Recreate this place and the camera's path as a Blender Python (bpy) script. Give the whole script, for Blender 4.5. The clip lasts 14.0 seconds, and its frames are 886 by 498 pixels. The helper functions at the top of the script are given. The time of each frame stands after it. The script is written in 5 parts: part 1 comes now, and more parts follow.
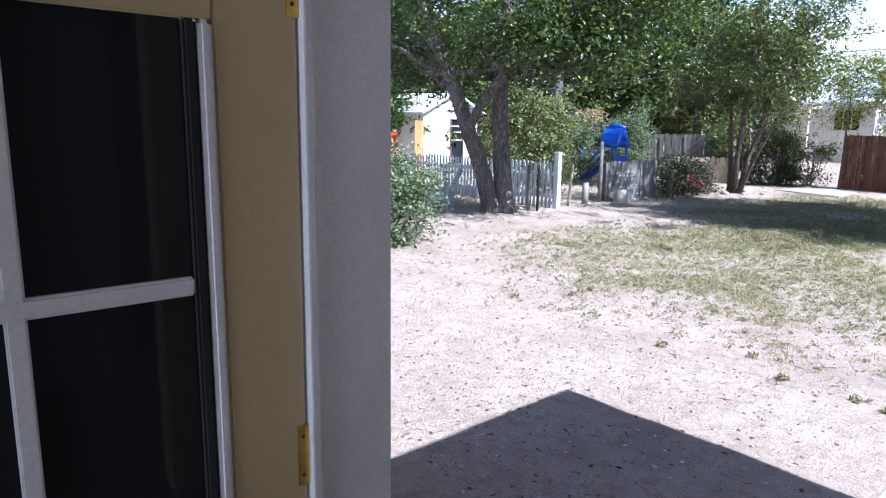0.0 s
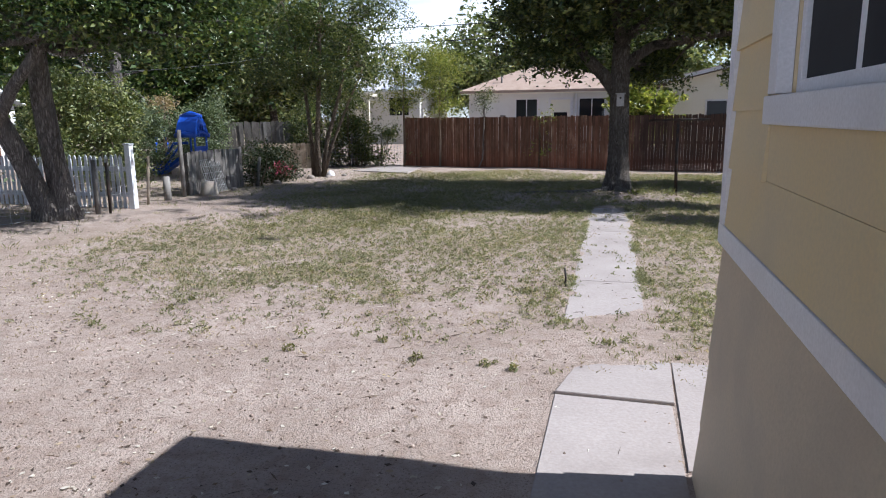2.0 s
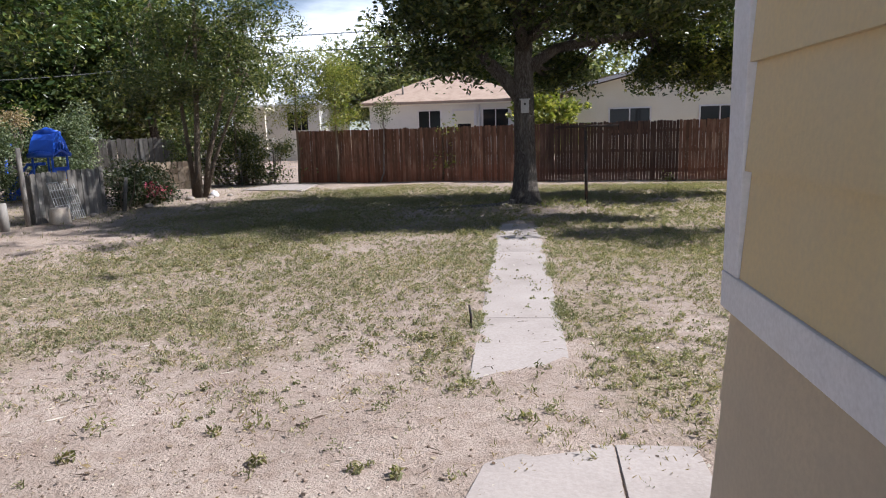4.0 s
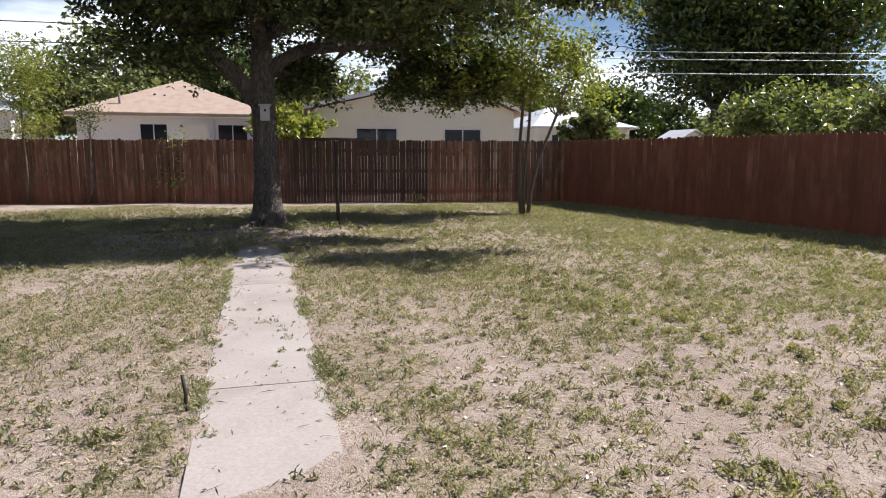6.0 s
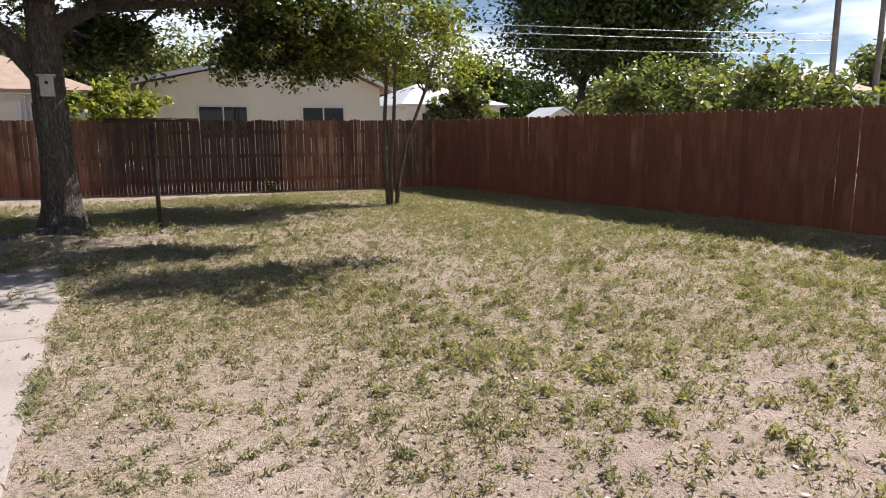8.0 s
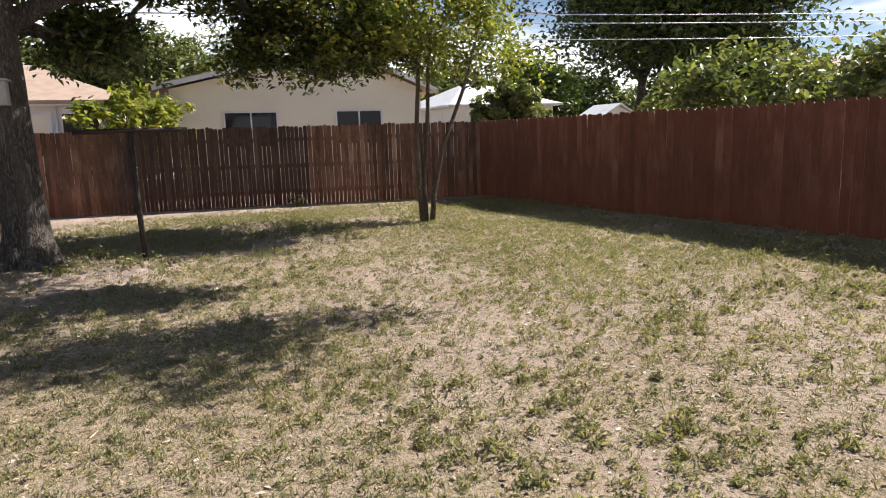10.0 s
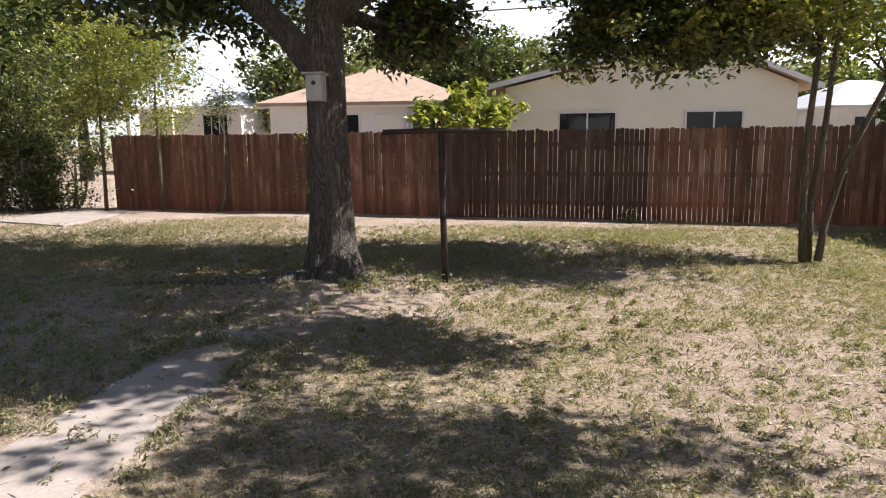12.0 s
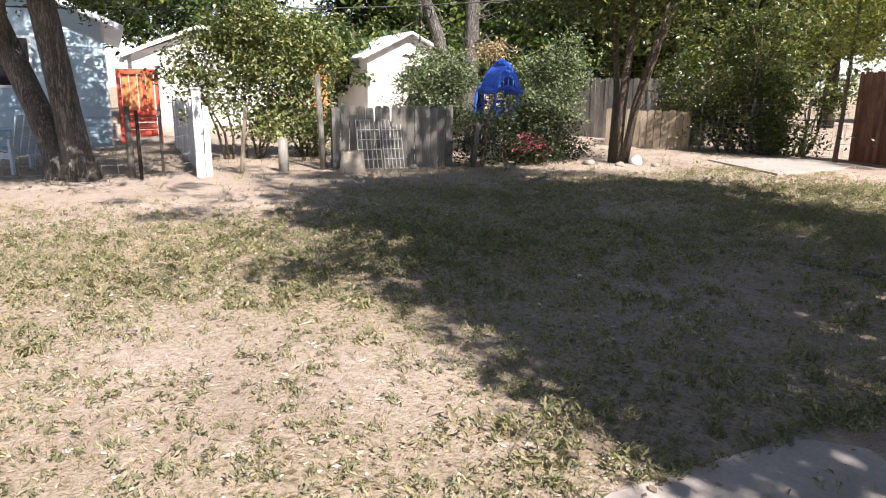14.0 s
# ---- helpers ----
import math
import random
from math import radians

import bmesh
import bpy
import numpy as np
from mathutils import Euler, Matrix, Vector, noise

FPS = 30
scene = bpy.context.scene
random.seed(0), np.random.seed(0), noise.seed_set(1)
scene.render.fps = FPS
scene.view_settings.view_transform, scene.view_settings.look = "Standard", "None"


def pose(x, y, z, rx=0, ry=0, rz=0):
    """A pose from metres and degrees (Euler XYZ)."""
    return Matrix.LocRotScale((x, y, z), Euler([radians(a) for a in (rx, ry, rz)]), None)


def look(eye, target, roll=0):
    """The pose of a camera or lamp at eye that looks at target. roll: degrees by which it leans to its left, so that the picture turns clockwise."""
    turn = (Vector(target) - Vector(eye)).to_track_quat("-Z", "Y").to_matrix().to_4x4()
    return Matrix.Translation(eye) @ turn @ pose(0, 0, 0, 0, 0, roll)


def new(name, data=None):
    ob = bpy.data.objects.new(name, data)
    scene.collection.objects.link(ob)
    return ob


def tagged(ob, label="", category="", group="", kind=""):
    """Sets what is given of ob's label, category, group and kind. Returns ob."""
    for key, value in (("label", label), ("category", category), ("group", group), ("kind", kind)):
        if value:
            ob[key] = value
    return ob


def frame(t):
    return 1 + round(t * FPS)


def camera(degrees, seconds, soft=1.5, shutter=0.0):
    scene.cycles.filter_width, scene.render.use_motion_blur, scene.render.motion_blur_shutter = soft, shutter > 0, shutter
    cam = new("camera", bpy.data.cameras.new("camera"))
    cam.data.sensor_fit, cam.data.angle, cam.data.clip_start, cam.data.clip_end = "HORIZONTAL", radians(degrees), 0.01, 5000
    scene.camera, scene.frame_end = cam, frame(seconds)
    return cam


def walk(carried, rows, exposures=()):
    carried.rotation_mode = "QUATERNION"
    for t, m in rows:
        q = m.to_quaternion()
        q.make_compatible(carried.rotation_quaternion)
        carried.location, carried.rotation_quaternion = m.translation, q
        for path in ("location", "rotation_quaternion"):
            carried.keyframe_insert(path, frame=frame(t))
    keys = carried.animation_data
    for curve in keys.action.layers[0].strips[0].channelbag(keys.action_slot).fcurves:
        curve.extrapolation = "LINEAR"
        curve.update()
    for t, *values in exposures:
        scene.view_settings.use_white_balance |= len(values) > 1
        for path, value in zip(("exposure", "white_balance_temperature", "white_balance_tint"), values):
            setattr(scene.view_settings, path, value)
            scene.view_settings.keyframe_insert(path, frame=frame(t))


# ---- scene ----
cam = camera(67.3, 14.0, soft=1.1)
PATH = [
    (0, (0.62, -4.2, 1.97), (-0.859, -2.905, 1.604), 0.8),
    (0.5, (0.398, -4.157, 1.95), (-0.703, -2.524, 1.605), 0.4),
    (1, (0.206, -3.824, 1.824), (-0.662, -2.044, 1.542), -0.3),
    (1.5, (0.085, -3.669, 1.819), (-0.628, -1.828, 1.493), -0.7),
    (2, (0.007, -3.46, 1.818), (-0.473, -1.557, 1.43), -0.7),
    (2.2, (0.027, -3.301, 1.824), (-0.419, -1.387, 1.452), -0.7),
    (4.3, (-0.035, -1.79, 1.623), (-0.204, 0.172, 1.271), -1.4),
    (4.5, (-0.049, -1.715, 1.557), (-0.178, 0.249, 1.203), -1.3),
    (5, (-0.058, -1.258, 1.451), (-0.069, 0.729, 1.229), -3.2),
    (5.5, (-0.066, -0.741, 1.463), (0.123, 1.238, 1.249), -0.5),
    (6, (0.012, -0.155, 1.424), (0.539, 1.753, 1.141), 0.1),
    (6.5, (0.223, 0.313, 1.424), (0.911, 2.168, 1.135), -2.0),
    (7, (0.479, 0.79, 1.419), (1.306, 2.583, 1.104), -1.3),
    (7.2, (0.545, 0.946, 1.436), (1.459, 2.693, 1.099), -0.1),
    (9.5, (1.734, 3.082, 1.525), (2.479, 4.906, 1.18), -1.5),
    (10, (1.979, 3.476, 1.537), (2.703, 5.309, 1.196), -1.8),
    (10.5, (2.199, 4.04, 1.556), (2.809, 5.914, 1.214), -0.9),
    (11, (2.293, 4.514, 1.529), (2.811, 6.427, 1.262), -0.1),
    (11.5, (2.324, 5.174, 1.521), (2.474, 7.148, 1.233), -1.8),
    (12, (2.3, 5.617, 1.569), (2.083, 7.58, 1.254), -0.5),
    (12.5, (2.141, 6.099, 1.552), (1.55, 7.978, 1.21), -0.9),
    (13, (1.968, 6.495, 1.539), (0.934, 8.165, 1.159), 0.6),
    (13.5, (1.51, 7.062, 1.412), (0.109, 8.422, 0.983), 0.6),
    (14, (1.249, 7.506, 1.385), (-0.498, 8.359, 0.917), 0.7),
]
walk(cam, [(t, look(eye, target, roll)) for t, eye, target, roll in PATH],
     exposures=[(0.0, 1.62, 5000, 12), (0.5, 1.16, 5100, 11), (1.0, 0.86, 5300, 10), (1.5, 0.78, 5450, 11), (2.2, 0.78, 5550, 11), (4.5, 0.84, 5900, 12), (7.0, 0.88, 6200, 12), (9.5, 1.0, 6450, 13), (12.0, 1.16, 6450, 13), (13.0, 1.3, 6450, 13), (14.0, 1.4, 6400, 12)])

# ---- world and sun ----
SUN_AZ, SUN_EL = radians(7), radians(44)      # from +x, a little towards +y
world = bpy.data.worlds.new("sky")
scene.world = world
world.use_nodes = True
wn = world.node_tree
sky = wn.nodes.new("ShaderNodeTexSky")
sky.sky_type = "NISHITA"
sky.sun_disc = False
sky.sun_elevation = SUN_EL
sky.sun_rotation = radians(90) - SUN_AZ
sky.altitude = 1500
sky.air_density = 0.95
sky.dust_density = 0.8
# broken high cloud on the sky dome
tc = wn.nodes.new("ShaderNodeTexCoord")
cmap = wn.nodes.new("ShaderNodeMapping")
cmap.inputs["Scale"].default_value = (1.2, 1.2, 5.0)
cn = wn.nodes.new("ShaderNodeTexNoise")
cn.inputs["Scale"].default_value = 1.7
cn.inputs["Detail"].default_value = 7
cn.inputs["Roughness"].default_value = 0.55
cr = wn.nodes.new("ShaderNodeValToRGB")
cr.color_ramp.elements[0].position, cr.color_ramp.elements[1].position = 0.4, 0.58
cmix = wn.nodes.new("ShaderNodeMix")
cmix.data_type = "RGBA"
cmix.inputs[7].default_value = (19.0, 19.5, 20.0, 1)
wn.links.new(tc.outputs["Generated"], cmap.inputs["Vector"])
wn.links.new(cmap.outputs["Vector"], cn.inputs["Vector"])
wn.links.new(cn.outputs["Fac"], cr.inputs["Fac"])
# cloud banks lie low, the zenith is clear
csep = wn.nodes.new("ShaderNodeSeparateXYZ")
clow = wn.nodes.new("ShaderNodeMapRange")
clow.inputs["From Min"].default_value, clow.inputs["From Max"].default_value = 0.1, 0.36
clow.inputs["To Min"].default_value, clow.inputs["To Max"].default_value = 1.0, 0.08
cmul = wn.nodes.new("ShaderNodeMath")
cmul.operation = "MULTIPLY"
wn.links.new(tc.outputs["Generated"], csep.inputs[0])
wn.links.new(csep.outputs["Z"], clow.inputs["Value"])
wn.links.new(cr.outputs["Color"], cmul.inputs[0])
wn.links.new(clow.outputs["Result"], cmul.inputs[1])
wn.links.new(cmul.outputs[0], cmix.inputs[0])
wn.links.new(sky.outputs["Color"], cmix.inputs[6])
wn.links.new(cmix.outputs[2], wn.nodes["Background"].inputs["Color"])
wn.nodes["Background"].inputs["Strength"].default_value = 0.05
sun = new("sun", bpy.data.lights.new("sun", "SUN"))
sun.data.energy, sun.data.angle, sun.data.color = 5.0, radians(0.55), (1.0, 0.94, 0.86)
SUN_DIR = Vector((math.cos(SUN_AZ) * math.cos(SUN_EL), math.sin(SUN_AZ) * math.cos(SUN_EL), math.sin(SUN_EL)))
sun.matrix_world = look(SUN_DIR * 60, (0, 0, 0))

# ---- materials ----
def mix_rgb(nt, fac, a, b, blend="MIX"):
    n = nt.nodes.new("ShaderNodeMix")
    n.data_type, n.blend_type = "RGBA", blend
    for sock, v in ((0, fac), (6, a), (7, b)):
        if isinstance(v, (int, float)):
            n.inputs[sock].default_value = v
        elif isinstance(v, tuple):
            n.inputs[sock].default_value = (*v, 1) if len(v) == 3 else v
        else:
            nt.links.new(v, n.inputs[sock])
    return n.outputs[2]


def ramp(nt, fac, lo, hi, a=0.0, b=1.0):
    n = nt.nodes.new("ShaderNodeMapRange")
    n.inputs["From Min"].default_value, n.inputs["From Max"].default_value = lo, hi
    n.inputs["To Min"].default_value, n.inputs["To Max"].default_value = a, b
    nt.links.new(fac, n.inputs["Value"])
    return n.outputs["Result"]


def noise_tex(nt, vec, scale, detail=4.0, rough=0.55):
    n = nt.nodes.new("ShaderNodeTexNoise")
    n.inputs["Scale"].default_value, n.inputs["Detail"].default_value, n.inputs["Roughness"].default_value = scale, detail, rough
    nt.links.new(vec, n.inputs["Vector"])
    return n.outputs["Fac"]


def coords(nt, stretch=(1, 1, 1), space="Object", per_object=0.0):
    c = nt.nodes.new("ShaderNodeTexCoord")
    m = nt.nodes.new("ShaderNodeMapping")
    m.inputs["Scale"].default_value = stretch
    nt.links.new(c.outputs[space], m.inputs["Vector"])
    if per_object:
        info = nt.nodes.new("ShaderNodeObjectInfo")
        mul = nt.nodes.new("ShaderNodeMath")
        mul.operation = "MULTIPLY"
        mul.inputs[1].default_value = per_object
        nt.links.new(info.outputs["Random"], mul.inputs[0])
        nt.links.new(mul.outputs[0], m.inputs["Location"])
    return m.outputs["Vector"]


def base_material(name):
    m = bpy.data.materials.new(name)
    m.use_nodes = True
    return m, m.node_tree, m.node_tree.nodes["Principled BSDF"]


def bump(nt, bsdf, height, strength, dist=0.01):
    b = nt.nodes.new("ShaderNodeBump")
    b.inputs["Strength"].default_value, b.inputs["Distance"].default_value = strength, dist
    nt.links.new(height, b.inputs["Height"])
    nt.links.new(b.outputs["Normal"], bsdf.inputs["Normal"])


def worn(name, col, dark, light, scale=3.0, fine=60.0, stretch=(1, 1, 1), rough=0.8, bump_k=0.3, metal=0.0, rand=0.0, per_object=0.0, big=0.6):
    """A surface of one colour with stains (dark), bleached patches (light) and fine grain."""
    m, nt, p = base_material(name)
    v = coords(nt, stretch, per_object=per_object)
    n1, n2 = noise_tex(nt, v, scale, 5), noise_tex(nt, v, fine, 3)
    c = mix_rgb(nt, ramp(nt, n1, 0.42, 0.72, 0, big), col, light)
    c = mix_rgb(nt, ramp(nt, n1, 0.5, 0.25, 0, big), c, dark)
    c = mix_rgb(nt, ramp(nt, n2, 0.35, 0.75, 0, 0.45), c, dark)
    if rand:
        info = nt.nodes.new("ShaderNodeObjectInfo")
        k = ramp(nt, info.outputs["Random"], 0, 1, 1 - rand, 1 + rand)
        hsv = nt.nodes.new("ShaderNodeHueSaturation")
        nt.links.new(c, hsv.inputs["Color"])
        nt.links.new(k, hsv.inputs["Value"])
        c = hsv.outputs["Color"]
    nt.links.new(c, p.inputs["Base Color"])
    p.inputs["Roughness"].default_value, p.inputs["Metallic"].default_value = rough, metal
    if bump_k:
        bump(nt, p, n2, bump_k)
    return m


def leafy(name, cols, gloss=0.45, through_k=0.4):
    """Leaves: colour by island, light shining through."""
    m, nt, p = base_material(name)
    g = nt.nodes.new("ShaderNodeNewGeometry")
    r = nt.nodes.new("ShaderNodeValToRGB")
    r.color_ramp.elements[0].color, r.color_ramp.elements[1].color = (*cols[0], 1), (*cols[-1], 1)
    for i, c in enumerate(cols[1:-1]):
        e = r.color_ramp.elements.new((i + 1) / (len(cols) - 1))
        e.color = (*c, 1)
    nt.links.new(g.outputs["Random Per Island"], r.inputs["Fac"])
    n = noise_tex(nt, coords(nt), 0.7, 2)
    c = mix_rgb(nt, ramp(nt, n, 0.35, 0.7, 0, 0.35), r.outputs["Color"], tuple(0.55 * v for v in cols[0]))
    nt.links.new(c, p.inputs["Base Color"])
    p.inputs["Roughness"].default_value = gloss
    tr = nt.nodes.new("ShaderNodeBsdfTranslucent")
    tint = mix_rgb(nt, 1.0, c, (1.25, 1.35, 0.55), "MULTIPLY")
    nt.links.new(tint, tr.inputs["Color"])
    mx = nt.nodes.new("ShaderNodeMixShader")
    mx.inputs[0].default_value = through_k
    nt.links.new(p.outputs[0], mx.inputs[1])
    nt.links.new(tr.outputs[0], mx.inputs[2])
    nt.links.new(mx.outputs[0], nt.nodes["Material Output"].inputs["Surface"])
    return m


def bark_mat(name, dark, light, scale=14.0):
    """Long broken ridges with dark furrows and fine grain."""
    m, nt, p = base_material(name)
    v = coords(nt, (1, 1, 0.16))
    nv = nt.nodes.new("ShaderNodeTexNoise")
    nv.inputs["Scale"].default_value, nv.inputs["Detail"].default_value = 11, 5
    nt.links.new(v, nv.inputs["Vector"])
    vv = mix_rgb(nt, 0.3, v, nv.outputs["Color"])
    vo = nt.nodes.new("ShaderNodeTexVoronoi")
    vo.feature = "DISTANCE_TO_EDGE"
    vo.inputs["Scale"].default_value = scale
    nt.links.new(vv, vo.inputs["Vector"])
    n, fine = noise_tex(nt, v, 6, 7, 0.65), noise_tex(nt, coords(nt, (1, 1, 0.4)), 55, 5, 0.7)
    ridge = ramp(nt, vo.outputs["Distance"], 0.0, 0.3)
    mul = nt.nodes.new("ShaderNodeMath")
    mul.operation = "MULTIPLY"
    nt.links.new(ridge, mul.inputs[0])
    nt.links.new(ramp(nt, fine, 0.3, 0.65, 0.25, 1.0), mul.inputs[1])
    mid = tuple(0.55 * a + 0.45 * c for a, c in zip(dark, light))
    c = mix_rgb(nt, mul.outputs[0], dark, light)
    c = mix_rgb(nt, ramp(nt, n, 0.35, 0.7, 0, 0.75), c, mid)
    nt.links.new(c, p.inputs["Base Color"])
    p.inputs["Roughness"].default_value = 0.95
    add = nt.nodes.new("ShaderNodeMath")
    nt.links.new(ridge, add.inputs[0])
    nt.links.new(fine, add.inputs[1])
    bump(nt, p, add.outputs[0], 1.0, 0.05)
    return m


def wood_mat(name, col, dark, light, rough=0.85, rand=0.25, low=None):
    """Weathered boards: long grain along z, stains, each board its own tone; low: (colour, height) of a tint that grows
    towards the foot.
    """
    m, nt, p = base_material(name)
    v = coords(nt, (1, 1, 0.07), per_object=37.0)
    grain = noise_tex(nt, v, 75, 6, 0.65)
    v2 = coords(nt, (1, 1, 0.5), per_object=37.0)
    stain = noise_tex(nt, v2, 2.6, 5)
    c = mix_rgb(nt, ramp(nt, grain, 0.3, 0.7), dark, col)
    c = mix_rgb(nt, ramp(nt, stain, 0.5, 0.75, 0, 0.7), c, light)
    c = mix_rgb(nt, ramp(nt, stain, 0.45, 0.25, 0, 0.8), c, dark)
    if low:
        c3 = nt.nodes.new("ShaderNodeTexCoord")
        sep = nt.nodes.new("ShaderNodeSeparateXYZ")
        nt.links.new(c3.outputs["Object"], sep.inputs[0])
        c = mix_rgb(nt, ramp(nt, sep.outputs["Z"], low[1], 0.05, 0, 0.6), c, low[0])
    info = nt.nodes.new("ShaderNodeObjectInfo")
    hsv = nt.nodes.new("ShaderNodeHueSaturation")
    nt.links.new(c, hsv.inputs["Color"])
    nt.links.new(ramp(nt, info.outputs["Random"], 0, 1, 1 - rand, 1 + rand), hsv.inputs["Value"])
    nt.links.new(hsv.outputs["Color"], p.inputs["Base Color"])
    p.inputs["Roughness"].default_value = rough
    bump(nt, p, grain, 0.5, 0.006)
    return m


def glass_mat(name, tint=(0.012, 0.013, 0.015)):
    """A window pane before a dark room."""
    m, nt, p = base_material(name)
    n = noise_tex(nt, coords(nt), 1.3, 2)
    nt.links.new(mix_rgb(nt, n, tint, tuple(1.9 * c for c in tint)), p.inputs["Base Color"])
    p.inputs["Roughness"].default_value = 0.04
    p.inputs["Specular IOR Level"].default_value = 0.16
    return m


M_FENCE = wood_mat("brown_stained_cedar", (0.205, 0.098, 0.06), (0.07, 0.034, 0.024), (0.34, 0.215, 0.15), rand=0.36, low=((0.28, 0.09, 0.042), 0.75))
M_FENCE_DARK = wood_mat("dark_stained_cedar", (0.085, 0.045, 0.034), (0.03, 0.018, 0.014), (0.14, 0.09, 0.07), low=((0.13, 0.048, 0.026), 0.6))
M_FENCE_RED = wood_mat("red_brown_stained_cedar", (0.225, 0.078, 0.046), (0.11, 0.039, 0.026), (0.3, 0.15, 0.1), rand=0.14, low=((0.3, 0.085, 0.042), 0.8))
M_GREYWOOD = wood_mat("silver_weathered_boards", (0.22, 0.20, 0.18), (0.09, 0.08, 0.07), (0.34, 0.32, 0.29))
M_TANWOOD = wood_mat("bleached_tan_boards", (0.36, 0.29, 0.21), (0.17, 0.13, 0.09), (0.48, 0.41, 0.33))
M_WHITEWOOD = worn("chalky_white_fence_paint", (0.62, 0.63, 0.66), (0.3, 0.3, 0.3), (0.75, 0.75, 0.76), 4, 70, (1, 1, 0.3), rand=0.12, per_object=9)
M_TRIM = worn("white_trim_paint", (0.74, 0.72, 0.74), (0.5, 0.48, 0.48), (0.8, 0.79, 0.8), 2.5, 90, rough=0.5, bump_k=0.08, big=0.35)
M_SIDING = worn("pale_yellow_siding_paint", (0.62, 0.5, 0.3), (0.5, 0.41, 0.27), (0.68, 0.5, 0.22), 1.6, 70, rough=0.6, bump_k=0.12, big=0.6)
M_SIDING_LOW = worn("tan_flared_siding_paint", (0.52, 0.43, 0.31), (0.4, 0.33, 0.25), (0.6, 0.47, 0.31), 1.9, 60, rough=0.65, bump_k=0.15, big=0.6)
M_DOORYELLOW = worn("yellow_door_paint", (0.54, 0.43, 0.24), (0.42, 0.33, 0.18), (0.6, 0.49, 0.3), 2.5, 90, rough=0.45, bump_k=0.06, big=0.4)
M_BRASS = worn("brass", (0.75, 0.5, 0.12), (0.4, 0.26, 0.06), (0.85, 0.62, 0.22), 9, 120, rough=0.3, bump_k=0.05, metal=1.0)
M_GLASS = glass_mat("dark_window_glass")
M_SCREEN = worn("dark_fibreglass_screen", (0.018, 0.018, 0.02), (0.01, 0.01, 0.011), (0.035, 0.034, 0.034), 3, 300, rough=0.9, bump_k=0.2)
M_CONCRETE = worn("sunbleached_concrete", (0.35, 0.305, 0.28), (0.235, 0.2, 0.178), (0.42, 0.372, 0.345), 1.4, 45, rough=0.9, bump_k=0.25, per_object=11, big=0.7)
M_BARK = bark_mat("furrowed_grey_brown_bark", (0.045, 0.034, 0.027), (0.36, 0.31, 0.265), 24)
M_BARK_THIN = bark_mat("smooth_tan_bark", (0.15, 0.11, 0.075), (0.3, 0.235, 0.17), 30)
M_BARK_GREY = bark_mat("pale_grey_bark", (0.07, 0.058, 0.05), (0.46, 0.41, 0.37), 16)
M_LEAF_DARK = leafy("deep_green_leaves", [(0.022, 0.042, 0.013), (0.042, 0.075, 0.02), (0.085, 0.12, 0.03), (0.2, 0.21, 0.055)], gloss=0.35, through_k=0.28)
M_LEAF_LIME = leafy("yellow_green_leaves", [(0.1, 0.13, 0.03), (0.19, 0.22, 0.05), (0.32, 0.33, 0.085), (0.45, 0.4, 0.12)], gloss=0.36, through_k=0.42)
M_LEAF_PALE = leafy("pale_dusty_leaves", [(0.075, 0.1, 0.04), (0.14, 0.17, 0.07), (0.24, 0.265, 0.11), (0.36, 0.34, 0.15)], gloss=0.45, through_k=0.32)
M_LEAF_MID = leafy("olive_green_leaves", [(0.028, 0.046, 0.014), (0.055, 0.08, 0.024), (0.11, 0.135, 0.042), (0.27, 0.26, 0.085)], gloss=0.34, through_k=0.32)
M_LEAF_GREY = leafy("grey_green_leaves", [(0.06, 0.085, 0.045), (0.11, 0.145, 0.075), (0.19, 0.225, 0.125), (0.29, 0.32, 0.2)], gloss=0.6, through_k=0.3)
# near-black: the shade over the low shrubs is put into the leaf colour
M_LEAF_SHADE = leafy("shaded_shrub_leaves", [(0.016, 0.028, 0.012), (0.03, 0.045, 0.018), (0.05, 0.065, 0.025), (0.1, 0.08, 0.05)])
M_GRASS = leafy("dusty_green_grass", [(0.14, 0.15, 0.075), (0.225, 0.22, 0.12), (0.33, 0.29, 0.18), (0.46, 0.38, 0.255)], gloss=0.75, through_k=0.42)
M_STRAW = leafy("dry_straw_grass", [(0.3, 0.22, 0.12), (0.4, 0.31, 0.18), (0.5, 0.41, 0.27), (0.34, 0.22, 0.12)], gloss=0.8, through_k=0.25)
M_WEED = leafy("dusty_weed_leaves", [(0.16, 0.17, 0.1), (0.235, 0.235, 0.145), (0.33, 0.305, 0.205), (0.46, 0.39, 0.285)], gloss=0.7, through_k=0.42)
M_LITTER = leafy("dead_leaf_litter", [(0.06, 0.04, 0.028), (0.17, 0.11, 0.07), (0.42, 0.33, 0.23), (0.72, 0.67, 0.6)], gloss=0.8, through_k=0.1)
M_CLOD = leafy("dry_soil_clods", [(0.16, 0.115, 0.085), (0.27, 0.2, 0.16), (0.38, 0.29, 0.235), (0.5, 0.41, 0.34)], gloss=0.95, through_k=0.0)
M_STONE = worn("dusty_pebbles", (0.26, 0.22, 0.19), (0.15, 0.12, 0.1), (0.38, 0.34, 0.31), 8, 60)
M_IRON = worn("rusty_dark_iron", (0.035, 0.03, 0.028), (0.02, 0.018, 0.016), (0.14, 0.07, 0.04), 9, 90, rough=0.7, bump_k=0.2, metal=0.4)
M_ROOF_TAN = worn("tan_asphalt_shingles", (0.4, 0.295, 0.23), (0.28, 0.2, 0.155), (0.48, 0.375, 0.3), 3, 50, rough=0.95)
